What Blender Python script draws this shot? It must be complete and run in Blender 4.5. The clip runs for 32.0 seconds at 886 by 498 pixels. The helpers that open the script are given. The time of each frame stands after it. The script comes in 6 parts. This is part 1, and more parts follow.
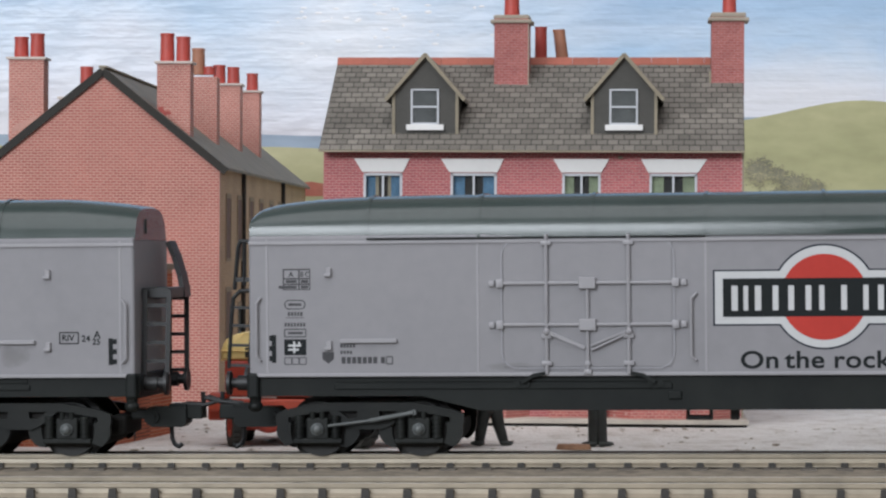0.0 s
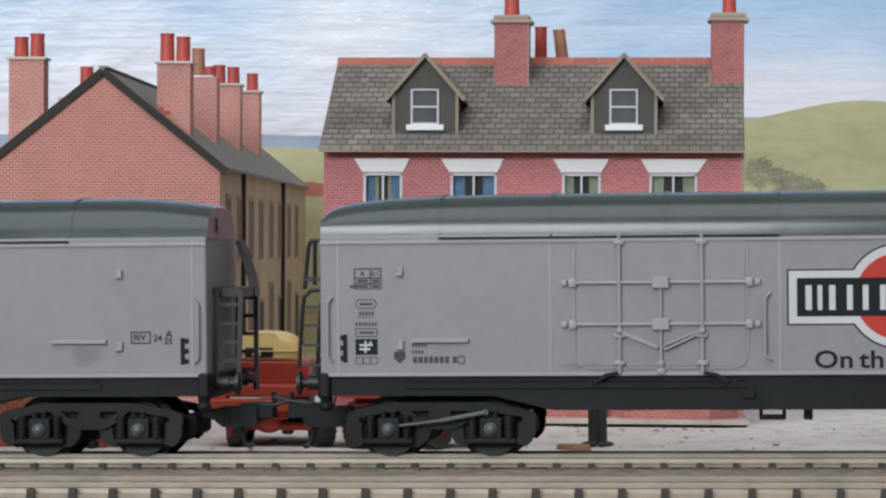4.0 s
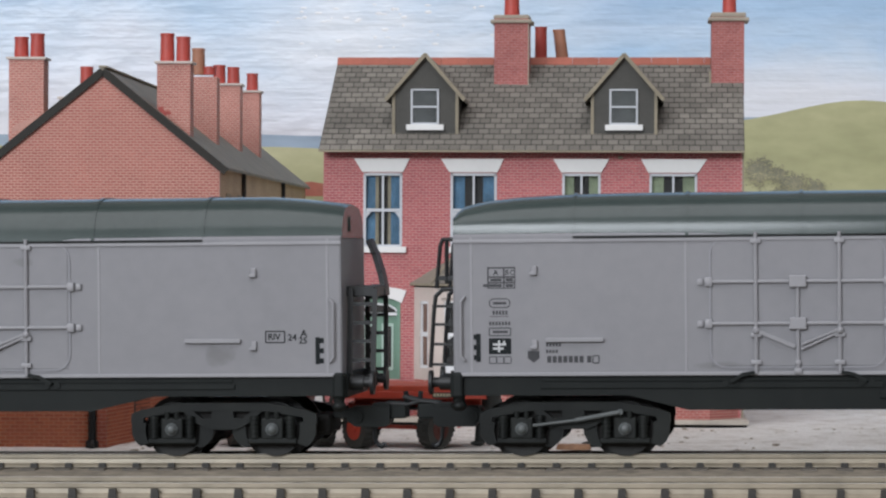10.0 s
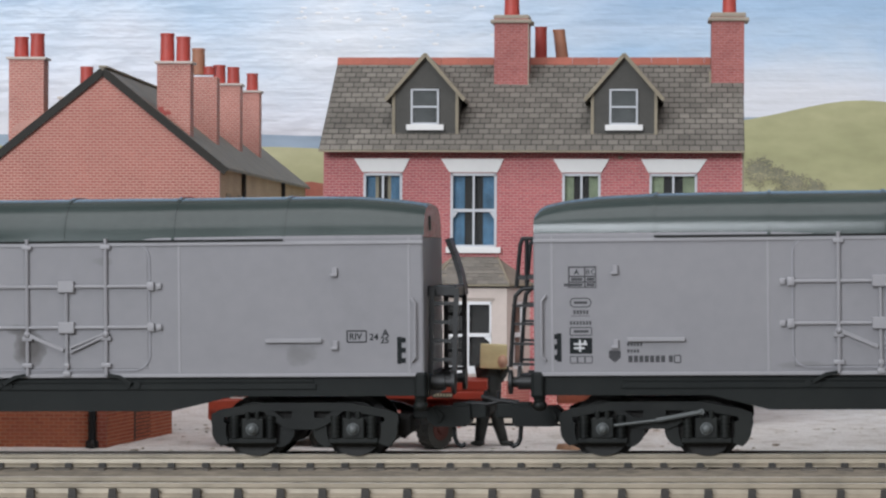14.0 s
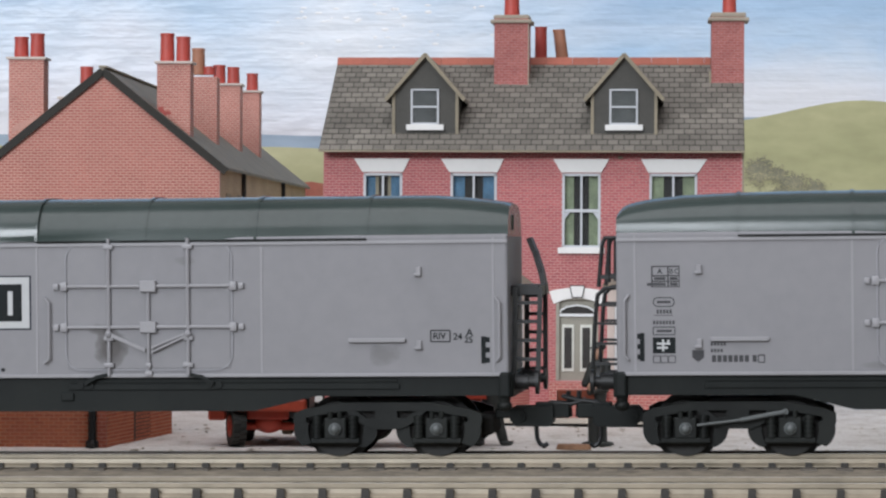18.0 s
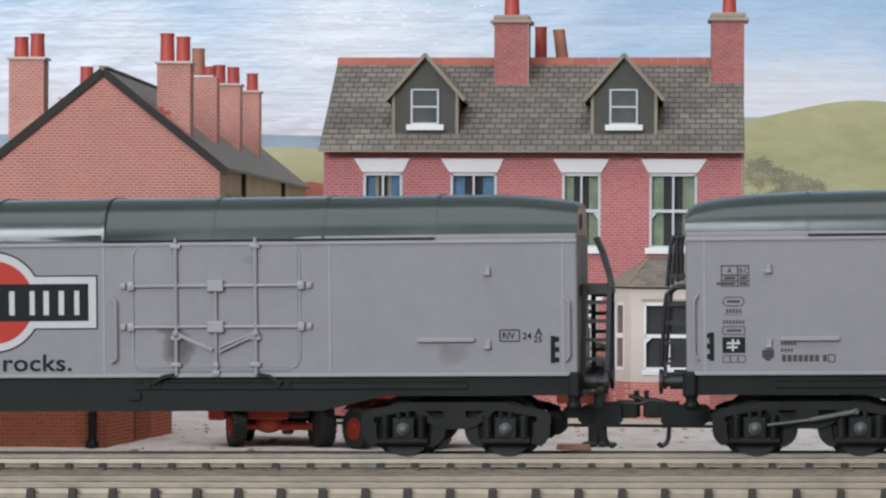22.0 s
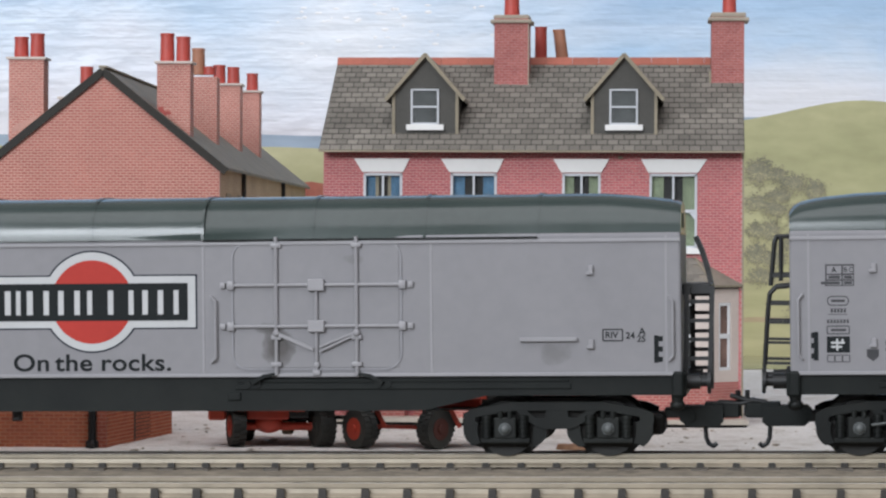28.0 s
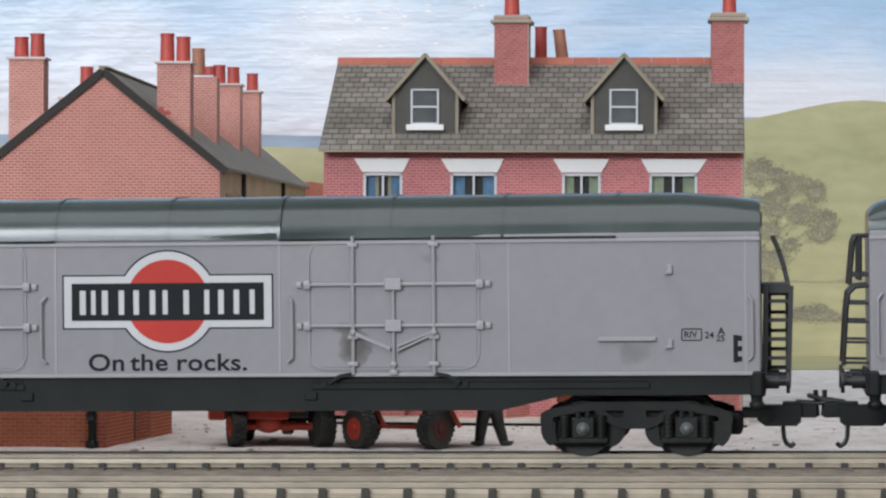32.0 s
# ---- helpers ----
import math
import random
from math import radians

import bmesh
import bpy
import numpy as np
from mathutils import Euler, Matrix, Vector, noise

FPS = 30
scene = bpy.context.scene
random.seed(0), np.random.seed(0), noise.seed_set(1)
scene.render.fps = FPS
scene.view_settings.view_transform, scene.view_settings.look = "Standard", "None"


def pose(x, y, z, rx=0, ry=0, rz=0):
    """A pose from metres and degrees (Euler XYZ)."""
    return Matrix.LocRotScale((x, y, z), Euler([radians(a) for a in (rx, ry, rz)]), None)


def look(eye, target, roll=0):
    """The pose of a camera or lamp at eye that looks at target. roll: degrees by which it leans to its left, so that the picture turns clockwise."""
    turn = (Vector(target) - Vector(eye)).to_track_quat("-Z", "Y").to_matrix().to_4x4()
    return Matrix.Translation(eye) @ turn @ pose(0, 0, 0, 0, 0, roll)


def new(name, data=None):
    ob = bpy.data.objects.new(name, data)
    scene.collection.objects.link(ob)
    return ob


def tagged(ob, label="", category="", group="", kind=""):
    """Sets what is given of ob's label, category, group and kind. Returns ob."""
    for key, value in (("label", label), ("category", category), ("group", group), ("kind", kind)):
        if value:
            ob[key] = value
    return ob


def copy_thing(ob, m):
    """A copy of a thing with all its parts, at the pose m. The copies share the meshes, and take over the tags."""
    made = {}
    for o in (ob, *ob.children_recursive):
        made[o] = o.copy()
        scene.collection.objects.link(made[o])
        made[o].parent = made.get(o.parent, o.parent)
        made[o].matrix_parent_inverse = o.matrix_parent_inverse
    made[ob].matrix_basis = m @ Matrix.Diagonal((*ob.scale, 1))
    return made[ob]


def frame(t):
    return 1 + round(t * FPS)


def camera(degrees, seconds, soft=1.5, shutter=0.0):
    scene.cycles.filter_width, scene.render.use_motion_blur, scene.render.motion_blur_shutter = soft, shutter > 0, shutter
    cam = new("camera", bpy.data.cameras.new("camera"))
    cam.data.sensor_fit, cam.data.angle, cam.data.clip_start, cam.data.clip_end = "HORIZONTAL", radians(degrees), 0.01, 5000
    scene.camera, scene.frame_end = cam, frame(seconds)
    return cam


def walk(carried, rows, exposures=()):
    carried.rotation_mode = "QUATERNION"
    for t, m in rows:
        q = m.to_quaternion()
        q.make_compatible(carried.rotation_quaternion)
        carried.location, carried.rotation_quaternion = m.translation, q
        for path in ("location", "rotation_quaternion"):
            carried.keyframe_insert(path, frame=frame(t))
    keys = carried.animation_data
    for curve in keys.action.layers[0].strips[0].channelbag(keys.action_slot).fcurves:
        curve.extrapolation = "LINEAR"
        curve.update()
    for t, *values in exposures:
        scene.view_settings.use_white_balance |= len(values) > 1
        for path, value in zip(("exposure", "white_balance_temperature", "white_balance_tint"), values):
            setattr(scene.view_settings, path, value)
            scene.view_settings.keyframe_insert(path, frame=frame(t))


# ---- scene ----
# A model railway seen from beside the line: two refrigerator vans roll past model houses.
# All builders below work in millimetres; part() turns them into metres.
MM = 0.001
cam = camera(17.83, 32.0, soft=2.3, shutter=0.0)
EYE = (0.0, 0.0, 0.0461)
STAND = look(EYE, (0.0, 1.0, 0.0461 - 0.0012), roll=0.26)
walk(cam, [(0.0, STAND), (32.0, STAND)], exposures=[(0.0, 0.04), (6.0, 0.05), (9.0, 0.03), (10.0, -0.02), (11.0, -0.02), (12.0, -0.10), (13.0, -0.04), (14.0, 0.02), (17.0, 0.06), (24.0, 0.08), (28.0, 0.13), (32.0, 0.13)])

# ---------------------------------------------------------------- world, lamps
world = bpy.data.worlds.new("room_air")
scene.world = world
world.use_nodes = True
world.node_tree.nodes["Background"].inputs[0].default_value = (0.8, 0.85, 0.95, 1)
world.node_tree.nodes["Background"].inputs[1].default_value = 0.05


def area_lamp(name, eye, target, sx, sy, watts, colour):
    data = bpy.data.lights.new(name, "AREA")
    data.shape, data.size, data.size_y, data.energy, data.color = "RECTANGLE", sx, sy, watts, colour
    ob = new(name, data)
    ob.matrix_world = look(eye, target)
    return ob


area_lamp("window_light", (-1.75, -3.25, 1.42), (0.25, 0.70, 0.06), 2.70, 1.10, 172, (0.88, 0.93, 1.0))
area_lamp("ceiling_light", (0.15, -0.35, 2.04), (0.15, -0.30, 0.0), 2.6, 2.4, 38, (0.955, 0.938, 0.99))

# ---------------------------------------------------------------- materials
MATS = {}


def nodes_of(name, rough, metal):
    m = bpy.data.materials.new(name)
    m.use_nodes = True
    nt = m.node_tree
    b = nt.nodes["Principled BSDF"]
    b.inputs["Roughness"].default_value = rough
    b.inputs["Metallic"].default_value = metal
    return m, nt, b


def noise_node(nt, scale, detail=4.0, stretch=None, coord="Object"):
    tc = nt.nodes.new("ShaderNodeTexCoord")
    n = nt.nodes.new("ShaderNodeTexNoise")
    n.inputs["Scale"].default_value = scale
    n.inputs["Detail"].default_value = detail
    if stretch:
        mp = nt.nodes.new("ShaderNodeMapping")
        mp.inputs["Scale"].default_value = stretch
        nt.links.new(tc.outputs[coord], mp.inputs[0])
        nt.links.new(mp.outputs[0], n.inputs["Vector"])
    else:
        nt.links.new(tc.outputs[coord], n.inputs["Vector"])
    return n


def ramp(nt, src, stops):
    r = nt.nodes.new("ShaderNodeValToRGB")
    while len(r.color_ramp.elements) < len(stops):
        r.color_ramp.elements.new(0.5)
    for e, (p, c) in zip(r.color_ramp.elements, stops):
        e.position, e.color = p, (*c, 1)
    nt.links.new(src, r.inputs[0])
    return r


def mixer(nt, kind, fac, a, b):
    m = nt.nodes.new("ShaderNodeMix")
    m.data_type, m.blend_type = "RGBA", kind
    for sock, v in ((m.inputs[0], fac), (m.inputs[6], a), (m.inputs[7], b)):
        if isinstance(v, (int, float)):
            sock.default_value = v
        elif isinstance(v, tuple):
            sock.default_value = (*v, 1)
        else:
            nt.links.new(v, sock)
    return m.outputs[2]


def bump(nt, b, height, strength, dist):
    n = nt.nodes.new("ShaderNodeBump")
    n.inputs["Strength"].default_value = strength
    n.inputs["Distance"].default_value = dist
    nt.links.new(height, n.inputs["Height"])
    nt.links.new(n.outputs[0], b.inputs["Normal"])


def surface(name, colour, rough=0.6, metal=0.0, vary=0.18, grain=900.0, blotch=70.0, relief=0.15, dust=None, dust_amount=0.0, spec=0.5, pieces=0.0, islands=False):
    """A painted, printed or moulded surface: fine grain, broad blotches, a little relief and dust."""
    if name in MATS:
        return MATS[name]
    m, nt, b = nodes_of(name, rough, metal)
    b.inputs["Specular IOR Level"].default_value = spec
    fine = noise_node(nt, grain, 5)
    broad = noise_node(nt, blotch, 4)
    lo = tuple(c * (1 - vary) for c in colour)
    hi = tuple(min(1, c * (1 + vary)) for c in colour)
    c1 = ramp(nt, broad.outputs[0], [(0.3, lo), (0.7, hi)]).outputs[0]
    g = ramp(nt, fine.outputs[0], [(0.3, (1 - vary * 0.7,) * 3), (0.7, (1.0, 1.0, 1.0))]).outputs[0]
    c2 = mixer(nt, "MULTIPLY", 1.0, c1, g)
    if pieces:
        own = nt.nodes.new("ShaderNodeNewGeometry").outputs["Random Per Island"] if islands else nt.nodes.new("ShaderNodeObjectInfo").outputs["Random"]
        pr = ramp(nt, own, [(0.0, (1 - pieces,) * 3), (1.0, (1 + pieces * 0.6,) * 3)]).outputs[0]
        c2 = mixer(nt, "MULTIPLY", 1.0, c2, pr)
    if dust:
        d = ramp(nt, broad.outputs[0], [(0.45, (0, 0, 0)), (0.75, (dust_amount,) * 3)]).outputs[0]
        c2 = mixer(nt, "MIX", d, c2, dust)
    nt.links.new(c2, b.inputs["Base Color"])
    rr = nt.nodes.new("ShaderNodeMapRange")
    rr.inputs[3].default_value, rr.inputs[4].default_value = max(0.02, rough - 0.1), min(1.0, rough + 0.12)
    nt.links.new(broad.outputs[0], rr.inputs[0])
    nt.links.new(rr.outputs[0], b.inputs["Roughness"])
    if relief:
        bump(nt, b, fine.outputs[0], relief, 0.0002)
    MATS[name] = m
    return m


def brickwork(name, c1, c2, mortar, length, height, joint=0.22, rough=0.75, relief=0.25):
    """Card printed and embossed with courses of brick; sizes in millimetres."""
    if name in MATS:
        return MATS[name]
    m, nt, b = nodes_of(name, rough, 0)
    b.inputs["Specular IOR Level"].default_value = 0.25
    tc = nt.nodes.new("ShaderNodeTexCoord")
    sep = nt.nodes.new("ShaderNodeSeparateXYZ")
    com = nt.nodes.new("ShaderNodeCombineXYZ")
    nt.links.new(tc.outputs["Object"], sep.inputs[0])
    run = nt.nodes.new("ShaderNodeMath")
    nt.links.new(sep.outputs["X"], run.inputs[0])
    nt.links.new(sep.outputs["Y"], run.inputs[1])
    nt.links.new(run.outputs[0], com.inputs[0])
    nt.links.new(sep.outputs["Z"], com.inputs[1])
    br = nt.nodes.new("ShaderNodeTexBrick")
    nt.links.new(com.outputs[0], br.inputs["Vector"])
    br.inputs["Scale"].default_value = 1000.0
    br.inputs["Brick Width"].default_value = length
    br.inputs["Row Height"].default_value = height
    br.inputs["Mortar Size"].default_value = joint * 0.5
    br.inputs["Mortar Smooth"].default_value = 0.3
    br.inputs["Color1"].default_value = (*c1, 1)
    br.inputs["Color2"].default_value = (*c2, 1)
    br.inputs["Mortar"].default_value = (*mortar, 1)
    fine = noise_node(nt, 1500, 5)
    broad = noise_node(nt, 60, 5)
    tone = ramp(nt, broad.outputs[0], [(0.3, (0.82, 0.8, 0.8)), (0.7, (1.08, 1.05, 1.04))]).outputs[0]
    c = mixer(nt, "MULTIPLY", 1.0, br.outputs[0], tone)
    g = ramp(nt, fine.outputs[0], [(0.3, (0.84, 0.84, 0.84)), (0.7, (1.08, 1.08, 1.08))]).outputs[0]
    c = mixer(nt, "MULTIPLY", 1.0, c, g)
    nt.links.new(c, b.inputs["Base Color"])
    inv = nt.nodes.new("ShaderNodeMath")
    inv.operation = "SUBTRACT"
    inv.inputs[0].default_value = 1.0
    nt.links.new(br.outputs["Fac"], inv.inputs[1])
    bump(nt, b, inv.outputs[0], relief, 0.00015)
    MATS[name] = m
    return m


VAN_GREY = surface("van_grey", (0.245, 0.242, 0.256), 0.5, spec=0.28, vary=0.075, grain=420, blotch=26, relief=0.04, dust=(0.225, 0.218, 0.222), dust_amount=0.25)
VAN_TRIM = surface("van_trim", (0.285, 0.281, 0.295), 0.40, vary=0.05, relief=0.03)
VAN_ROOF = surface("van_roof", (0.044, 0.060, 0.056), 0.18, vary=0.10, grain=500, blotch=40, relief=0.05, dust=(0.06, 0.072, 0.072), dust_amount=0.3)
VAN_DARK = surface("van_dark", (0.010, 0.0125, 0.0122), 0.55, vary=0.2, relief=0.1, dust=(0.026, 0.028, 0.024), dust_amount=0.35, spec=0.2)
BOGIE = surface("bogie_plastic", (0.0075, 0.0092, 0.0088), 0.5, vary=0.25, relief=0.12, dust=(0.030, 0.032, 0.028), dust_amount=0.4, spec=0.24)
IRON = surface("wheel_iron", (0.014, 0.014, 0.013), 0.5, metal=0.2, vary=0.2, relief=0.05)
STEEL_PIN = surface("grey_pin", (0.095, 0.105, 0.105), 0.4, vary=0.15, relief=0.05)
BLACK_PLASTIC = surface("black_plastic", (0.010, 0.011, 0.012), 0.45, vary=0.2, relief=0.05)
INK = surface("printed_ink", (0.012, 0.015, 0.016), 0.5, spec=0.12, vary=0.15, relief=0)
INK_GREY = surface("printed_grey", (0.07, 0.07, 0.075), 0.5, spec=0.12, vary=0.2, relief=0)
LOGO_RED = surface("logo_red", (0.43, 0.046, 0.036), 0.4, spec=0.12, vary=0.08, relief=0.02)
LOGO_WHITE = surface("logo_white", (0.50, 0.51, 0.515), 0.4, spec=0.12, vary=0.05, relief=0.02)
LOGO_BLUE = surface("logo_blue", (0.012, 0.018, 0.03), 0.45, spec=0.12, vary=0.1, relief=0)
RAIL = surface("rail_metal", (0.335, 0.288, 0.215), 0.42, metal=0.2, vary=0.25, grain=400, blotch=90, relief=0.12, dust=(0.24, 0.195, 0.15), dust_amount=0.5)
RAIL_DARK = surface("grimy_rail_metal", (0.075, 0.062, 0.048), 0.6, metal=0.2, vary=0.3, grain=400, blotch=90, relief=0.12)
RAIL_TOP = surface("rail_head", (0.74, 0.71, 0.67), 0.34, metal=0.4, vary=0.1, relief=0.03)
SLEEPER = surface("sleeper_plastic", (0.12, 0.105, 0.088), 0.7, vary=0.3, relief=0.3, dust=(0.30, 0.27, 0.23), dust_amount=0.6)
CHAIR = surface("chair_plastic", (0.030, 0.027, 0.023), 0.6, vary=0.25, relief=0.15)
BALLAST = surface("ballast", (0.25, 0.215, 0.165), 0.9, vary=0.35, grain=1400, blotch=300, relief=0.8)
SLATE = surface("slate", (0.225, 0.205, 0.176), 0.75, vary=0.24, grain=1200, blotch=60, relief=0.35, pieces=0.22)
SLATE_REST = surface("slate_rest", (0.225, 0.205, 0.176), 0.75, vary=0.24, grain=1200, blotch=60, relief=0.35, pieces=0.22, islands=True)
SLATE_BED = surface("slate_bed", (0.050, 0.046, 0.042), 0.8, vary=0.2, relief=0.2)
SLATE_OLD = surface("slate_sheet", (0.235, 0.208, 0.168), 0.75, vary=0.18, grain=900, blotch=120, relief=0.35)
CARD = surface("cut_card_edge", (0.30, 0.26, 0.19), 0.8, vary=0.15, relief=0.2)
RIDGE = surface("ridge_tile", (0.40, 0.125, 0.085), 0.65, vary=0.18, relief=0.2, pieces=0.15)
CAP_BUFF = surface("cap_buff", (0.40, 0.34, 0.27), 0.8, vary=0.15, relief=0.2)
POT = surface("chimney_pot_red", (0.45, 0.070, 0.054), 0.5, vary=0.15, grain=800, blotch=150, relief=0.12)
POT_BUFF = surface("chimney_pot_buff", (0.42, 0.19, 0.115), 0.6, vary=0.15, relief=0.12)
# Soot of the pot mouths, and the black used for painted-in shade.
SOOT_SHADE = surface("soot_dark", (0.012, 0.011, 0.010), 0.9, vary=0.3, relief=0.3)
WHITE_CARD = surface("white_card", (0.80, 0.79, 0.77), 0.6, vary=0.04, relief=0.06)
STONE = surface("cream_stone", (0.60, 0.52, 0.47), 0.7, vary=0.07, grain=900, blotch=110, relief=0.12)
FRAME_GREY = surface("window_frame_paint", (0.55, 0.57, 0.60), 0.5, vary=0.06, relief=0.04)
FRAME_WHITE = surface("white_frame_paint", (0.74, 0.75, 0.76), 0.5, vary=0.04, relief=0.04)
CURTAIN_BLUE = surface("curtain_blue", (0.13, 0.29, 0.46), 0.85, vary=0.25, grain=500, blotch=250, relief=0.2)
CURTAIN_GREEN = surface("curtain_green", (0.37, 0.45, 0.29), 0.85, vary=0.2, grain=500, blotch=250, relief=0.2)
CURTAIN_CREAM = surface("curtain_cream", (0.46, 0.41, 0.29), 0.85, vary=0.2, relief=0.2)
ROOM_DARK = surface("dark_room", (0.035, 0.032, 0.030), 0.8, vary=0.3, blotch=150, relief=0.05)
ROOM_BROWN = surface("brown_room", (0.20, 0.125, 0.10), 0.8, vary=0.3, blotch=150, relief=0.05)
DOOR_GREEN = surface("door_green", (0.150, 0.265, 0.195), 0.5, vary=0.12, relief=0.08)
DOOR_OLIVE = surface("door_olive", (0.31, 0.295, 0.245), 0.5, vary=0.12, relief=0.08)
LEAF_BEAD = {DOOR_GREEN: surface("pale_green_bead", (0.42, 0.55, 0.48), 0.5, vary=0.08), DOOR_OLIVE: surface("pale_olive_bead", (0.66, 0.66, 0.60), 0.5, vary=0.08)}
DORMER_GREY = surface("dormer_grey", (0.076, 0.073, 0.065), 0.75, vary=0.15, relief=0.15)
BARGE = surface("barge_board", (0.028, 0.026, 0.022), 0.8, vary=0.3, relief=0.3)
TRUCK_RED = surface("lorry_red", (0.42, 0.050, 0.027), 0.4, vary=0.15, relief=0.06)
TRAILER_RED = surface("trailer_red", (0.46, 0.066, 0.031), 0.45, vary=0.18, relief=0.08)
CAB_YELLOW = surface("cab_yellow", (0.84, 0.63, 0.25), 0.4, vary=0.06, relief=0.04)
TYRE = surface("tyre_rubber", (0.028, 0.030, 0.027), 0.75, vary=0.25, relief=0.2, dust=(0.10, 0.095, 0.08), dust_amount=0.4)
CLOTH_DARK = surface("figure_dark_paint", (0.035, 0.040, 0.037), 0.6, vary=0.3, blotch=250, relief=0.15)
SKIN = surface("figure_flesh_paint", (0.62, 0.36, 0.25), 0.6, vary=0.1, relief=0.05)
BOX_TAN = surface("parcel_tan", (0.66, 0.55, 0.30), 0.6, vary=0.12, relief=0.1)
BASKET = surface("red_brown_paint", (0.28, 0.065, 0.03), 0.6, vary=0.25, relief=0.1)
DISC_BROWN = surface("brown_disc", (0.34, 0.19, 0.11), 0.6, vary=0.3, blotch=300, relief=0.2)
ROOM_WALL = surface("room_wall_paint", (0.24, 0.23, 0.215), 0.9, vary=0.05, grain=60, blotch=2, relief=0.05)
ROOM_CEIL = surface("room_ceiling_paint", (0.34, 0.34, 0.33), 0.9, vary=0.03, grain=60, blotch=2, relief=0.05)
ROOM_FLOOR = surface("room_floor_carpet", (0.18, 0.16, 0.14), 0.95, vary=0.2, grain=300, blotch=10, relief=0.5)
BRICK_PINK = brickwork("brick_pink", (0.48, 0.17, 0.135), (0.42, 0.135, 0.108), (0.60, 0.37, 0.30), 1.95, 0.83, joint=0.32)
BRICK_RED = brickwork("brick_red", (0.52, 0.160, 0.135), (0.43, 0.118, 0.105), (0.58, 0.36, 0.32), 1.75, 0.72, joint=0.22)
BRICK_ORANGE = brickwork("brick_orange", (0.34, 0.085, 0.050), (0.27, 0.062, 0.040), (0.40, 0.21, 0.15), 2.2, 0.85, joint=0.2)
BRICK_TAN = brickwork("brick_tan", (0.54, 0.39, 0.245), (0.48, 0.335, 0.21), (0.56, 0.43, 0.30), 2.05, 0.82, joint=0.22)
BRICK_STACK = brickwork("brick_stack", (0.53, 0.22, 0.18), (0.47, 0.18, 0.145), (0.62, 0.43, 0.37), 1.7, 0.75, joint=0.22)


def brick_paint(name, c1, c2, islands):
    """Printed brick faces, each of its own tone."""
    m, nt, b = nodes_of(name, 0.75, 0)
    b.inputs["Specular IOR Level"].default_value = 0.25
    rnd = nt.nodes.new("ShaderNodeNewGeometry").outputs["Random Per Island"] if islands else nt.nodes.new("ShaderNodeObjectInfo").outputs["Random"]
    mid = tuple((p * 1.05 + q * 0.95) / 2 for p, q in zip(c1, c2))
    c = ramp(nt, rnd, [(0.0, c2), (0.45, mid), (1.0, c1)]).outputs[0]
    broad, fine = noise_node(nt, 45, 5), noise_node(nt, 1500, 4)
    c = mixer(nt, "MULTIPLY", 1.0, c, ramp(nt, broad.outputs[0], [(0.3, (0.80, 0.79, 0.79)), (0.7, (1.1, 1.08, 1.08))]).outputs[0])
    c = mixer(nt, "MULTIPLY", 1.0, c, ramp(nt, fine.outputs[0], [(0.3, (0.85, 0.85, 0.85)), (0.7, (1.07, 1.07, 1.07))]).outputs[0])
    nt.links.new(c, b.inputs["Base Color"])
    bump(nt, b, fine.outputs[0], 0.15, 0.0001)
    MATS[name] = m
    return m


PINK_1, PINK_2, PINK_MORTAR = (0.49, 0.188, 0.150), (0.43, 0.150, 0.122), (0.58, 0.37, 0.31)
RED_1, RED_2, RED_MORTAR = (0.55, 0.180, 0.175), (0.45, 0.130, 0.138), (0.56, 0.32, 0.31)
ORANGE_1, ORANGE_2, ORANGE_MORTAR = (0.50, 0.160, 0.082), (0.38, 0.108, 0.059), (0.56, 0.33, 0.22)
BRICKS = {k: (brick_paint("bricks_" + k, a, b, True), brick_paint("brick_" + k + "_single", a, b, False)) for k, a, b in (("pink_card", PINK_1, PINK_2), ("red_card", RED_1, RED_2), ("orange_card", ORANGE_1, ORANGE_2))}
MORTAR_PINK = surface("mortar_pink", PINK_MORTAR, 0.85, vary=0.1)
MORTAR_RED = surface("mortar_red", RED_MORTAR, 0.85, vary=0.1)
MORTAR_ORANGE = surface("mortar_orange", ORANGE_MORTAR, 0.85, vary=0.15)


def glass(name, tint):
    m, nt, b = nodes_of(name, 0.08, 0)
    b.inputs["Base Color"].default_value = (*tint, 1)
    b.inputs["Alpha"].default_value = 0.14
    b.inputs["Specular IOR Level"].default_value = 0.6
    MATS[name] = m
    return m


GLASS = glass("acetate_glazing", (0.09, 0.10, 0.10))



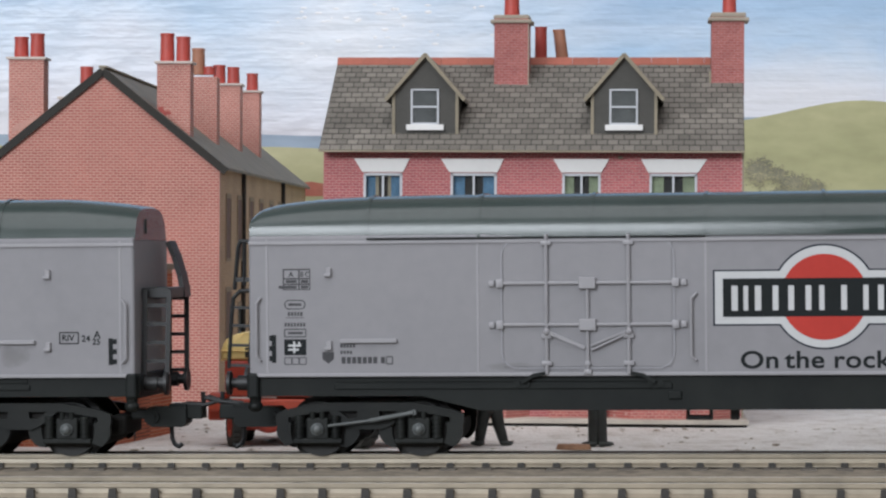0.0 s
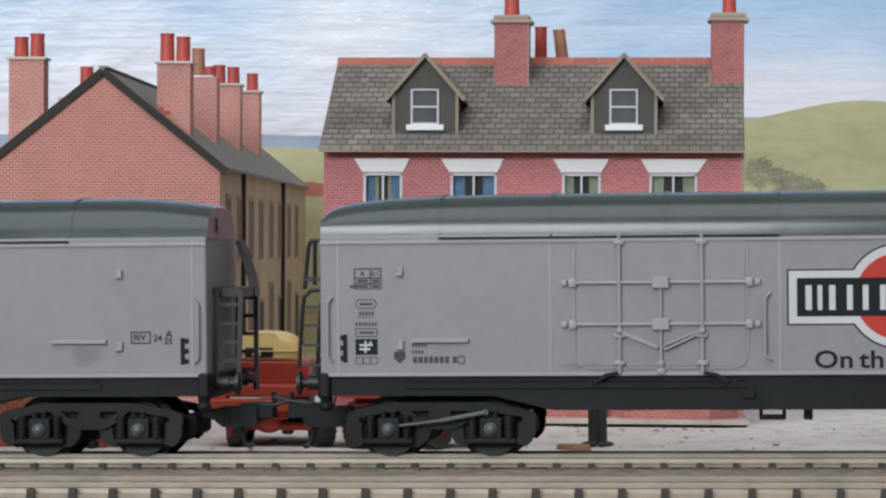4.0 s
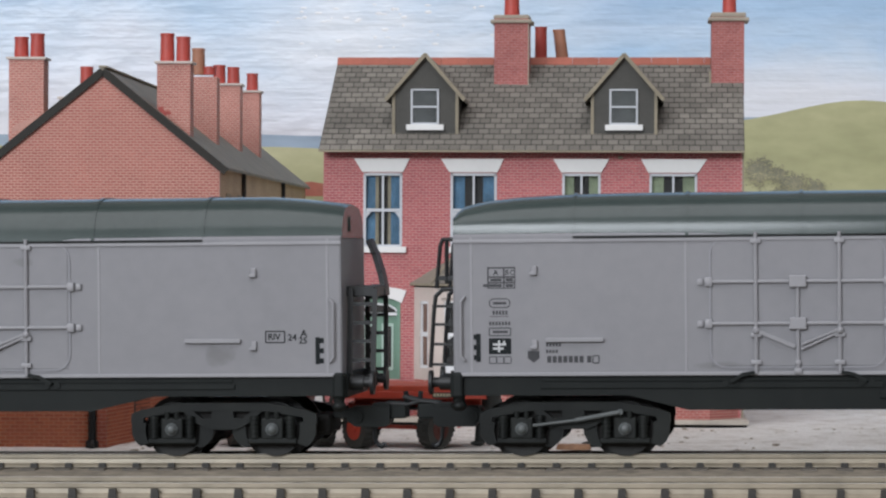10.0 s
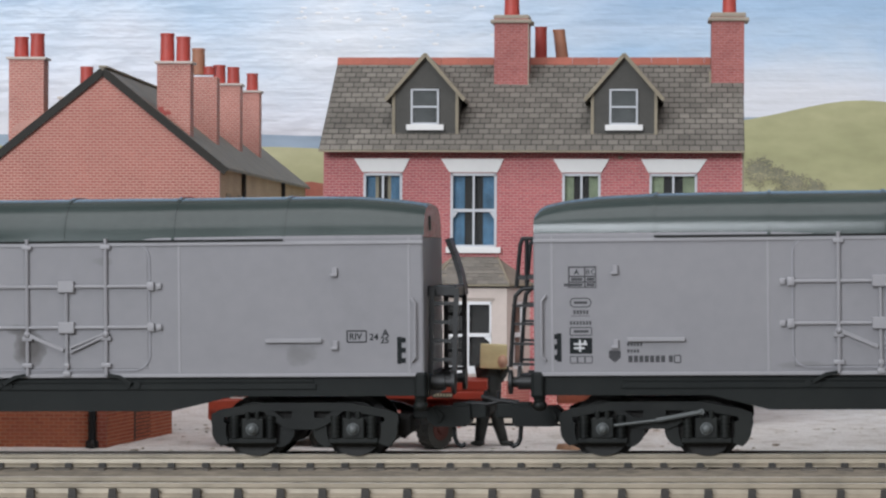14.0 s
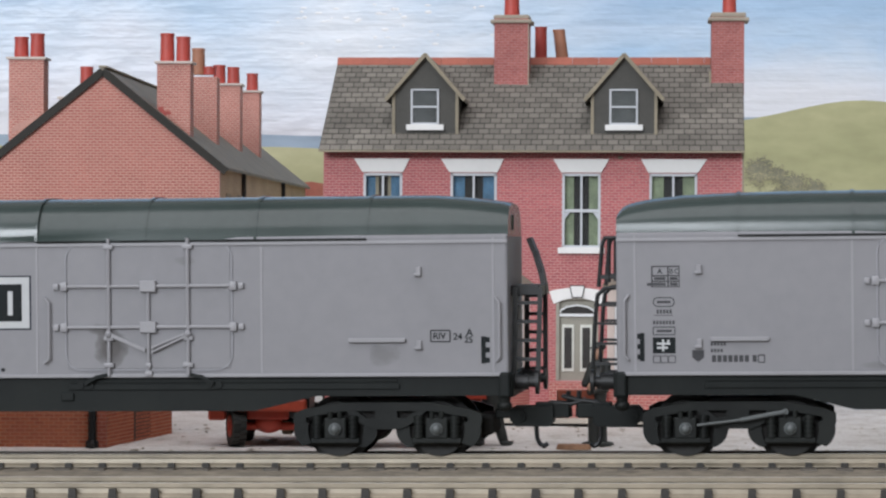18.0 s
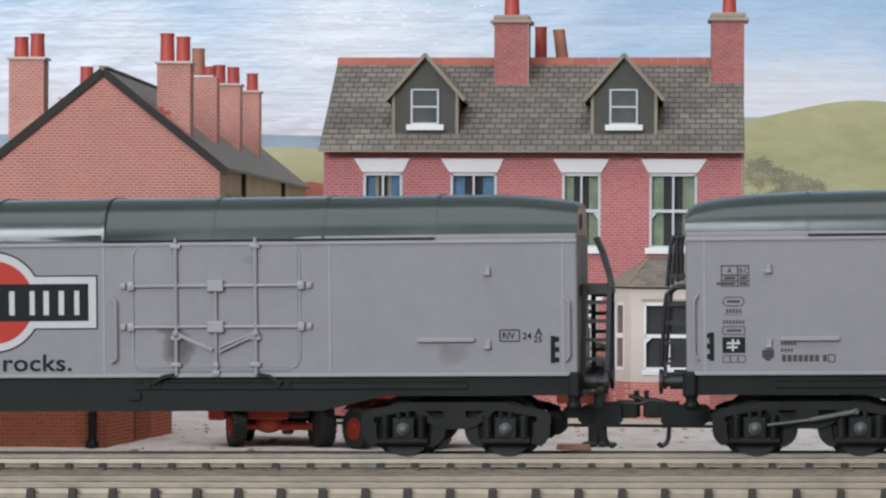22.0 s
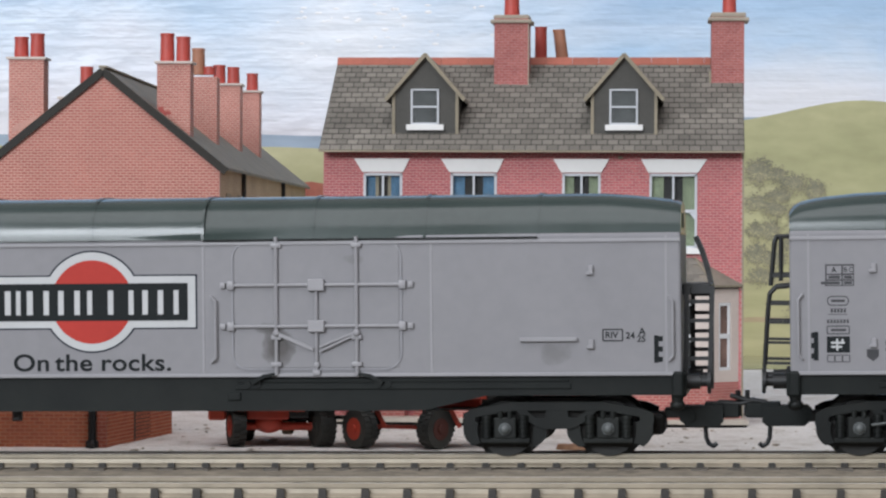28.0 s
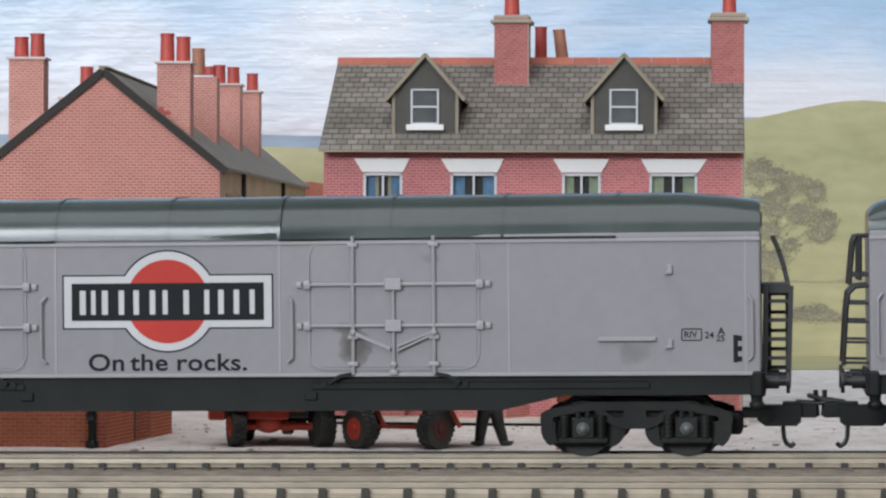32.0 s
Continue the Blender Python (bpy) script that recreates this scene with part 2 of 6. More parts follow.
def stained(m, spots):
    """Grimy patches with ragged edges at fixed places of the van's side (millimetres along and up)."""
    nt = m.node_tree
    b = nt.nodes["Principled BSDF"]
    colour = b.inputs["Base Color"].links[0].from_socket
    tc = nt.nodes.new("ShaderNodeTexCoord")
    rag = noise_node(nt, 420, 5)
    for x, z, rx, rz, amount in spots:
        mp = nt.nodes.new("ShaderNodeMapping")
        mp.inputs["Location"].default_value = (-x / rx, 0, -z / rz)
        mp.inputs["Scale"].default_value = (1000 / rx, 0, 1000 / rz)
        nt.links.new(tc.outputs["Object"], mp.inputs[0])
        ln = nt.nodes.new("ShaderNodeVectorMath")
        ln.operation = "LENGTH"
        nt.links.new(mp.outputs[0], ln.inputs[0])
        ad = nt.nodes.new("ShaderNodeMath")
        ad.operation = "MULTIPLY_ADD"
        nt.links.new(rag.outputs[0], ad.inputs[0])
        ad.inputs[1].default_value = 0.65
        nt.links.new(ln.outputs["Value"], ad.inputs[2])
        fac = ramp(nt, ad.outputs[0], [(0.62, (amount,) * 3), (0.9, (amount * 0.5,) * 3), (1.2, (0, 0, 0))])
        fac.color_ramp.elements[2].position = 1.0
        colour = mixer(nt, "MIX", fac.outputs[0], colour, (0.075, 0.068, 0.064))
    nt.links.new(colour, b.inputs["Base Color"])


stained(VAN_GREY, ((37.8, 22.5, 5.0, 6.5, 0.85), (36.0, 26.0, 4.5, 1.8, 0.6), (92.5, 20.6, 4.5, 3.6, 0.32), (53.0, 39.5, 3.0, 1.5, 0.25), (-60.0, 18.3, 8.0, 1.2, 0.25)))

# ---------------------------------------------------------------- mesh helpers (millimetres)


def box(bm, x0, x1, y0, y1, z0, z1, bevel=0.0):
    r = bmesh.ops.create_cube(bm, size=1.0)
    vs = r["verts"]
    bmesh.ops.scale(bm, vec=(x1 - x0, y1 - y0, z1 - z0), verts=vs)
    bmesh.ops.translate(bm, vec=((x0 + x1) / 2, (y0 + y1) / 2, (z0 + z1) / 2), verts=vs)
    if bevel:
        es = {e for v in vs for e in v.link_edges}
        bmesh.ops.bevel(bm, geom=list(es), offset=bevel, segments=2, affect="EDGES", profile=0.5)
    return bm


def turned(bm, verts, m):
    bmesh.ops.transform(bm, matrix=m, verts=verts)


def rod(bm, p0, p1, r, seg=10, r2=None):
    p0, p1 = Vector(p0), Vector(p1)
    d = p1 - p0
    q = d.to_track_quat("Z", "Y").to_matrix().to_4x4()
    bmesh.ops.create_cone(bm, cap_ends=True, segments=seg, radius1=r, radius2=r if r2 is None else r2, depth=d.length,
                          matrix=Matrix.Translation((p0 + p1) / 2) @ q)
    return bm


def pipe(bm, pts, r, seg=8):
    for a, b in zip(pts, pts[1:]):
        rod(bm, a, b, r, seg)
    for p in pts[1:-1]:
        bmesh.ops.create_uvsphere(bm, u_segments=seg, v_segments=5, radius=r, matrix=Matrix.Translation(p))
    return bm


def bar(bm, p0, p1, w, t, normal=(0, 1, 0)):
    """A flat bar from p0 to p1, w wide, t thick along normal."""
    p0, p1, n = Vector(p0), Vector(p1), Vector(normal)
    d = (p1 - p0).normalized()
    s = d.cross(n).normalized() * (w / 2)
    n = n.normalized() * (t / 2)
    vs = [bm.verts.new(p + a * s + b * n) for p in (p0, p1) for a, b in ((-1, -1), (1, -1), (1, 1), (-1, 1))]
    for f in ((0, 1, 2, 3), (7, 6, 5, 4), (0, 4, 5, 1), (1, 5, 6, 2), (2, 6, 7, 3), (3, 7, 4, 0)):
        bm.faces.new([vs[i] for i in f])
    return bm


def prism(bm, outline, a0, a1, axis="y"):
    """An outline (pairs) pushed along an axis: y takes (x, z), x takes (y, z), z takes (x, y)."""
    place = {"y": lambda p, a: (p[0], a, p[1]), "x": lambda p, a: (a, p[0], p[1]), "z": lambda p, a: (p[0], p[1], a)}[axis]
    lo = [bm.verts.new(place(p, a0)) for p in outline]
    hi = [bm.verts.new(place(p, a1)) for p in outline]
    n = len(outline)
    bm.faces.new(lo)
    bm.faces.new(hi[::-1])
    for i in range(n):
        j = (i + 1) % n
        bm.faces.new((lo[i], hi[i], hi[j], lo[j]))
    return bm


def ring_outline(cx, cz, r, n=48, a0=0.0, a1=360.0):
    return [(cx + r * math.cos(radians(a0 + (a1 - a0) * i / n)), cz + r * math.sin(radians(a0 + (a1 - a0) * i / n))) for i in range(n + (a1 - a0 < 360))]


def tag_mesh(bm, name, smooth=False):
    bmesh.ops.recalc_face_normals(bm, faces=bm.faces)
    bmesh.ops.scale(bm, vec=(MM, MM, MM), verts=bm.verts)
    me = bpy.data.meshes.new(name)
    bm.to_mesh(me)
    bm.free()
    if smooth:
        me.polygons.foreach_set("use_smooth", [True] * len(me.polygons))
        me.set_sharp_from_angle(angle=radians(35))
    return me


def part(name, bm, material, parent, label="", smooth=False):
    me = bm if isinstance(bm, bpy.types.Mesh) else tag_mesh(bm, name, smooth)
    if not me.materials:
        me.materials.append(material)
    ob = new(name, me)
    ob.parent = parent
    if label:
        ob["label"] = label
    return ob


def thing(name, label, category, m=None, group="", kind=""):
    ob = new(name)
    ob.empty_display_size = 0.005
    if m is not None:
        ob.matrix_basis = m
    return tagged(ob, label, category, group, kind)


def at(x, y, z=0.0, rx=0, ry=0, rz=0):
    return pose(x * MM, y * MM, z * MM, rx, ry, rz)


def B():
    return bmesh.new()


def brick_skin(wall, kind, length, height, joint, v0, v1, spans, origin, along, near, proud=0.1):
    """Courses of bricks on a wall face. spans(v) gives the stretches of one course; along is the unit way of a course (x, y)."""
    joined, single = BRICKS[kind]
    ux, uy = along
    nx, ny = uy, -ux
    verts, faces, singles = [], [], []
    h = (height - joint) / 2
    full = length - joint
    course, v = 0, v0 + height / 2
    while v + h < v1:
        for a, b in spans(v):
            k = math.floor(a / length) - 1
            while True:
                s = k * length + (length / 2 if course % 2 else 0.0)
                lo, hi = max(s + joint / 2, a), min(s + length - joint / 2, b)
                k += 1
                if s > b:
                    break
                if hi - lo < 0.35:
                    continue
                u = (lo + hi) / 2
                if len(singles) < 300 and hi - lo > full - 0.01 and near(u, v):
                    singles.append((u, v))
                    continue
                n = len(verts)
                p = proud * (0.75 + 0.5 * random.random())
                for d in (0.0, p):
                    for du, dv in ((lo, -h), (hi, -h), (hi, h), (lo, h)):
                        verts.append(((origin[0] + ux * du + nx * d) * MM, (origin[1] + uy * du + ny * d) * MM, (v + dv) * MM))
                faces += [(n + 4, n + 5, n + 6, n + 7), (n, n + 1, n + 5, n + 4), (n + 1, n + 2, n + 6, n + 5), (n + 2, n + 3, n + 7, n + 6), (n + 3, n, n + 4, n + 7)]
        course += 1
        v += height
    me = bpy.data.meshes.new("brickwork")
    me.from_pydata(verts, [], faces)
    rest = part("brickwork", me, joined, wall)
    tagged(rest, kind="stuff")
    one = B()
    f = full / 2
    prism(one, [(-f * ux, -f * uy), (f * ux, f * uy), (f * ux + nx * proud, f * uy + ny * proud), (-f * ux + nx * proud, -f * uy + ny * proud)], -h, h, "z")
    one = tag_mesh(one, "brick")
    one.materials.append(single)
    for u, v in singles:
        o = part("brick", one, single, wall)
        o.location = ((origin[0] + ux * u) * MM, (origin[1] + uy * u) * MM, v * MM)


def wall_with_holes(x0, x1, z0, z1, y0, y1, holes):
    """One wall slab cut through by openings (x0, x1, z0, z1)."""
    bm = B()
    xs = sorted({x0, x1, *(h[0] for h in holes), *(h[1] for h in holes)})
    zs = sorted({z0, z1, *(h[2] for h in holes), *(h[3] for h in holes)})
    made = {}

    def vert(i, k, y):
        if (i, k, y) not in made:
            made[i, k, y] = bm.verts.new((xs[i], y, zs[k]))
        return made[i, k, y]

    def solid(i, k):
        if not (0 <= i < len(xs) - 1 and 0 <= k < len(zs) - 1):
            return False
        return not any(h[0] <= xs[i] and xs[i + 1] <= h[1] and h[2] <= zs[k] and zs[k + 1] <= h[3] for h in holes)
    for i in range(len(xs) - 1):
        for k in range(len(zs) - 1):
            if not solid(i, k):
                continue
            for y in (y0, y1):
                bm.faces.new([vert(a, b, y) for a, b in ((i, k), (i + 1, k), (i + 1, k + 1), (i, k + 1))])
            for (a, b), e, f in (((i - 1, k), (i, k), (i, k + 1)), ((i + 1, k), (i + 1, k), (i + 1, k + 1)), ((i, k - 1), (i, k), (i + 1, k)), ((i, k + 1), (i, k + 1), (i + 1, k + 1))):
                if not solid(a, b):
                    bm.faces.new((vert(*e, y0), vert(*f, y0), vert(*f, y1), vert(*e, y1)))
    return bm


def lettering(text, size, x, y, z, spacing=1.0, stretch=1.0):
    """Words as a thin mesh on a face that looks towards -y."""
    cu = bpy.data.curves.new("words", "FONT")
    cu.body, cu.size, cu.extrude, cu.space_character = text, size * MM, 0.02 * MM, spacing
    cu.offset = 0.018 * size * MM
    ob = bpy.data.objects.new("words", cu)
    scene.collection.objects.link(ob)
    me = bpy.data.meshes.new_from_object(ob.evaluated_get(bpy.context.evaluated_depsgraph_get()))
    bpy.data.objects.remove(ob)
    me.transform(Matrix.Translation((x * MM, y * MM, z * MM)) @ Matrix.Rotation(radians(90), 4, "X") @ Matrix.Diagonal((stretch, 1, 1, 1)))
    return me


# ---------------------------------------------------------------- the room round the layout
def room():
    hole = (-3130, -290, 830, 2010)
    for name, bm, m in (("wall_north", box(B(), -3600, 1800, 1500, 1540, -900, 2100), ROOM_WALL), ("wall_south", wall_with_holes(-3600, 1800, -900, 2100, -3280, -3200, [hole]), ROOM_WALL),
                        ("wall_east", box(B(), 1800, 1840, -3280, 1540, -900, 2100), ROOM_WALL), ("wall_west", box(B(), -3640, -3600, -3280, 1540, -900, 2100), ROOM_WALL),
                        ("floor", box(B(), -3640, 1840, -3280, 1540, -940, -900), ROOM_FLOOR), ("ceiling", box(B(), -3640, 1840, -3280, 1540, 2100, 2140), ROOM_CEIL)):
        ob = new(name, tag_mesh(bm, name))
        ob.data.materials.append(m)
        tagged(ob, "plain painted " + name.split("_")[0] + " of the hobby room", name.split("_")[0], kind="structure")
    # the window that lights the layout, and the ceiling lamp
    w = thing("window_1", "plain white framed window of the hobby room", "window", kind="structure")
    x0, x1, z0, z1 = hole
    fr = B()
    for a in ((x0, x0 + 50, z0, z1), (x1 - 50, x1, z0, z1), (x0, x1, z0, z0 + 50), (x0, x1, z1 - 50, z1)):
        box(fr, a[0], a[1], -3270, -3225, a[2], a[3])
    part("window_frame", fr, WHITE_CARD, w)
    part("pane", box(B(), x0 + 40, x1 - 40, -3252, -3246, z0 + 40, z1 - 40), GLASS, w)
    part("window_sill", box(B(), x0 - 40, x1 + 40, -3204, -3120, z0 - 40, z0 - 4, 4), WHITE_CARD, w)
    lamp = thing("ceiling_lamp", "flat white ceiling lamp panel of the hobby room", "ceiling lamp")
    part("housing", box(B(), -1180, 1480, -1580, 880, 2062, 2100, 6), WHITE_CARD, lamp)


room()


def ground_material():
    m, nt, b = nodes_of("plaster_ground", 0.9, 0)
    b.inputs["Specular IOR Level"].default_value = 0.2
    broad, mid, fine = noise_node(nt, 25, 4), noise_node(nt, 160, 6), noise_node(nt, 1100, 4)
    c = ramp(nt, broad.outputs[0], [(0.3, (0.68, 0.65, 0.615)), (0.7, (0.82, 0.80, 0.775))]).outputs[0]
    c = mixer(nt, "MULTIPLY", 1.0, c, ramp(nt, mid.outputs[0], [(0.3, (0.74, 0.71, 0.67)), (0.52, (1, 1, 1))]).outputs[0])
    c = mixer(nt, "MULTIPLY", 1.0, c, ramp(nt, fine.outputs[0], [(0.33, (0.72, 0.70, 0.66)), (0.5, (1, 1, 1))]).outputs[0])
    nt.links.new(c, b.inputs["Base Color"])
    bump(nt, b, mid.outputs[0], 0.6, 0.0012)
    return m


GROUND = ground_material()


def ground():
    bm = B()
    bmesh.ops.create_grid(bm, x_segments=160, y_segments=200, size=1.0)
    for v in bm.verts:
        x, y = v.co.x * 700, 630 + v.co.y * 640
        z = 0.0
        if 590 < y < 725:
            z = 0.35 * noise.noise((x * 0.07, y * 0.07, 0)) + 0.18 * noise.noise((x * 0.3, y * 0.3, 3))
        v.co = (x, y, z - (0.5 if y < 590 else 0))
    ob = new("ground", tag_mesh(bm, "ground", True))
    ob.data.materials.append(GROUND)
    tagged(ob, "pale grey plaster ground of the model layout", "ground", kind="structure")
    board = new("baseboard", tag_mesh(box(B(), -705, 705, -20, 1275, -18, -2.2), "baseboard"))
    board.data.materials.append(surface("baseboard_ply", (0.36, 0.26, 0.16), 0.8))
    tagged(board, "plywood baseboard under the model layout", "baseboard", kind="structure")
    for i, (x, y) in enumerate(((-650, 30), (650, 30), (-650, 1220), (650, 1220))):
        leg = new("baseboard_leg", tag_mesh(box(B(), x - 20, x + 20, y - 20, y + 20, -900, -18), "baseboard_leg"))
        leg.data.materials.append(MATS["baseboard_ply"])
        tagged(leg, "square softwood leg under the baseboard", "baseboard leg", kind="structure")


ground()

# ---------------------------------------------------------------- painted backdrop
SKY_Y = 1180.0


def sky_material():
    m, nt, b = nodes_of("painted_sky", 0.32, 0)
    tc = nt.nodes.new("ShaderNodeTexCoord")
    sep = nt.nodes.new("ShaderNodeSeparateXYZ")
    nt.links.new(tc.outputs["Object"], sep.inputs[0])
    cloud = noise_node(nt, 9, 5, (1.0, 1.0, 1.7))
    streak = noise_node(nt, 40, 5, (0.10, 1.0, 1.6))
    add = nt.nodes.new("ShaderNodeMath")
    add.operation = "MULTIPLY_ADD"
    nt.links.new(cloud.outputs[0], add.inputs[0])
    add.inputs[1].default_value = 0.16
    # the cloud bank sinks towards the right-hand end
    tilt = nt.nodes.new("ShaderNodeMath")
    tilt.operation = "MULTIPLY_ADD"
    nt.links.new(sep.outputs["X"], tilt.inputs[0])
    tilt.inputs[1].default_value = 0.085
    nt.links.new(sep.outputs["Z"], tilt.inputs[2])
    nt.links.new(tilt.outputs[0], add.inputs[2])
    base = ramp(nt, add.outputs[0], [(0.160, (0.66, 0.65, 0.70)), (0.186, (0.70, 0.73, 0.81)), (0.203, (0.66, 0.73, 0.83)), (0.222, (0.41, 0.57, 0.76)), (0.30, (0.25, 0.43, 0.67))]).outputs[0]
    fluff = ramp(nt, streak.outputs[0], [(0.48, (0, 0, 0)), (0.80, (0.4, 0.4, 0.4))]).outputs[0]
    c = mixer(nt, "MIX", fluff, base, (0.80, 0.82, 0.87))
    patch = ramp(nt, noise_node(nt, 17, 5, (0.55, 1.0, 1.3)).outputs[0], [(0.44, (0, 0, 0)), (0.62, (0.62, 0.62, 0.62))]).outputs[0]
    # broad white patch that paints varnish glare behind the houses, and a white cloud that sinks to the hill
    for x, z, rx, rz, amount in ((-0.03, 0.142, 0.10, 0.034, 0.85), (0.137, 0.108, 0.044, 0.019, 0.85)):
        mp = nt.nodes.new("ShaderNodeMapping")
        mp.inputs["Location"].default_value = (-x / rx, 0, -z / rz)
        mp.inputs["Scale"].default_value = (1 / rx, 0, 1 / rz)
        nt.links.new(tc.outputs["Object"], mp.inputs[0])
        far_off = nt.nodes.new("ShaderNodeVectorMath")
        far_off.operation = "LENGTH"
        nt.links.new(mp.outputs[0], far_off.inputs[0])
        ragged = nt.nodes.new("ShaderNodeMath")
        ragged.operation = "MULTIPLY_ADD"
        nt.links.new(noise_node(nt, 28 if x < 0 else 60, 5, (0.5, 1.0, 1.0)).outputs[0], ragged.inputs[0])
        ragged.inputs[1].default_value = 1.1
        nt.links.new(far_off.outputs["Value"], ragged.inputs[2])
        half = nt.nodes.new("ShaderNodeMath")
        half.operation = "MULTIPLY"
        half.inputs[1].default_value = 0.5
        nt.links.new(ragged.outputs[0], half.inputs[0])
        cloud_glare_fac = ramp(nt, half.outputs[0], [(0.30 if x < 0 else 0.60, (amount,) * 3), (0.85, (0, 0, 0))]).outputs[0]
        c = mixer(nt, "MIX", cloud_glare_fac, c, (0.89, 0.90, 0.93) if x < 0 else (0.74, 0.75, 0.80))
    high = nt.nodes.new("ShaderNodeMapRange")
    high.inputs[1].default_value, high.inputs[2].default_value = 0.112, 0.135
    nt.links.new(sep.outputs["Z"], high.inputs[0])
    c = mixer(nt, "MIX", mixer(nt, "MULTIPLY", 1.0, patch, high.outputs[0]), c, (0.47, 0.64, 0.83))
    nt.links.new(c, b.inputs["Base Color"])
    # brush ridges and blobs of varnish that catch the light
    brush, blob = noise_node(nt, 300, 4, (0.06, 1.0, 1.0)), noise_node(nt, 110, 3, (0.45, 1.0, 1.0))
    both = nt.nodes.new("ShaderNodeMath")
    both.operation = "MULTIPLY_ADD"
    nt.links.new(brush.outputs[0], both.inputs[0])
    both.inputs[1].default_value = 0.45
    nt.links.new(blob.outputs[0], both.inputs[2])
    bump(nt, b, both.outputs[0], 0.6, 0.0022)
    return m


def paint(name, stops, scale, stretch=None, rough=0.6):
    m, nt, b = nodes_of(name, rough, 0)
    n = noise_node(nt, scale, 6, stretch)
    f = noise_node(nt, scale * 9, 4, stretch)
    c = ramp(nt, n.outputs[0], stops).outputs[0]
    c = mixer(nt, "MULTIPLY", 1.0, c, ramp(nt, f.outputs[0], [(0.3, (0.86, 0.86, 0.84)), (0.7, (1.06, 1.06, 1.04))]).outputs[0])
    nt.links.new(c, b.inputs["Base Color"])
    bump(nt, b, f.outputs[0], 0.15, 0.0005)
    return m


def hill_strip(name, crest, z0, y, material, parent, label, x1=640):
    bm = B()
    xs = np.linspace(-640, x1, 161)
    prism(bm, [(-640, z0)] + [(float(x), float(crest(x))) for x in xs] + [(x1, z0)], y, y + 0.05)
    return part(name, bm, material, parent, label)


def backdrop():
    t = thing("backdrop", "painted scenic backdrop board of hills under a cloudy blue sky", "backdrop", at(0, SKY_Y, 0), kind="structure")
    part("sky_board", box(B(), -660, 660, 0.36, 7, -2, 420), sky_material(), t, "varnished sky painted in horizontal strokes")
    # white flecks painted in as glints on the varnish of the cloud
    rnd, fl = random.Random(21), B()
    for i in range(46):
        cx, cz = rnd.gauss(-28, 26), rnd.gauss(141, 7)
        w, h = rnd.uniform(0.5, 1.6), rnd.uniform(0.25, 0.6)
        bmesh.ops.create_uvsphere(fl, u_segments=8, v_segments=5, radius=1.0, matrix=Matrix.Translation((cx, 0.36, cz)) @ Matrix.Diagonal((w, 0.09, h * 1.2, 1)))
    fleck = part("white_fleck", fl, surface("fleck_paint", (0.86, 0.87, 0.90), 0.4, vary=0.05), t, "white flecks painted in for glints on the varnish", True)
    tagged(fleck, kind="stuff")
    far = paint("far_hill_paint", [(0.3, (0.27, 0.35, 0.47)), (0.7, (0.36, 0.43, 0.52))], 20, (0.3, 1, 1))
    near = paint("hill_paint", [(0.3, (0.35, 0.35, 0.19)), (0.5, (0.44, 0.425, 0.245)), (0.7, (0.53, 0.50, 0.33))], 16, (0.5, 1, 1.2))
    field = paint("field_paint", [(0.3, (0.34, 0.34, 0.17)), (0.55, (0.46, 0.43, 0.25)), (0.75, (0.39, 0.38, 0.21))], 14, (0.4, 1, 1.6))
    hedge = paint("hedge_paint", [(0.3, (0.28, 0.245, 0.16)), (0.7, (0.38, 0.34, 0.22))], 60)
    hill_strip("far_hill", lambda x: (99.6 if x > 0 else 92.5) + 0.8 * math.sin(x * 0.05 + 1), 0, 0.30, far, t, "hazy blue distant hill")
    hill_strip("green_hill", lambda x: 96.3 + 11.3 * math.exp(-((x - 175) / 42) ** 2) if x > 0 else 86.5 + 0.6 * math.sin(x * 0.06), 0, 0.24, near, t, "sunlit yellow-green hillside")
    hill_strip("field", lambda x: 51 + 3 * math.sin(x * 0.021 + 0.8), 0, 0.18, field, t, "pale yellow painted field")
    hill_strip("far_hedge", lambda x: 32.4 + 0.5 * math.sin(x * 0.23) + 0.3 * math.sin(x * 0.9), 31.2, 0.14, hedge, t, "thin painted hedge across the fields")
    hill_strip("hedge_line", lambda x: 21.5 + 1.0 * math.sin(x * 0.13) + 0.7 * math.sin(x * 0.61), 14, 0.12, hedge, t, "dark painted hedge line", 60)
    hill_strip("lane", lambda x: 16.6 + 0.4 * math.sin(x * 0.2), 12, 0.09, paint("lane_paint", [(0.3, (0.36, 0.27, 0.17)), (0.7, (0.46, 0.37, 0.24))], 40, (0.3, 1, 1)), t, "brown painted lane")
    hill_strip("lower_field", lambda x: 14.6 + 0.4 * math.sin(x * 0.05), 0, 0.06, field, t, "pale field below the hedge")
    part("foot_strip", box(B(), -640, 640, -118, 0.05, 0.2, 0.7), field, t, "painted card strip at the foot of the board")
    return t


BACKDROP = backdrop()
# ---------------------------------------------------------------- tracks
LINE = at(1.85, 567.6, 4.1, 0, -0.80, -7.0)  # the running line: x along it, origin on the rail head


def rail_mesh(length):
    o = [(-1.15, -2.6), (1.15, -2.6), (1.15, -2.3), (0.4, -1.75), (0.3, -0.95), (0.62, -0.75), (0.62, -0.12), (0.45, 0), (-0.45, 0), (-0.62, -0.12), (-0.62, -0.75), (-0.3, -0.95), (-0.4, -1.75), (-1.15, -2.3)]
    return prism(B(), o, -length, length, "x")


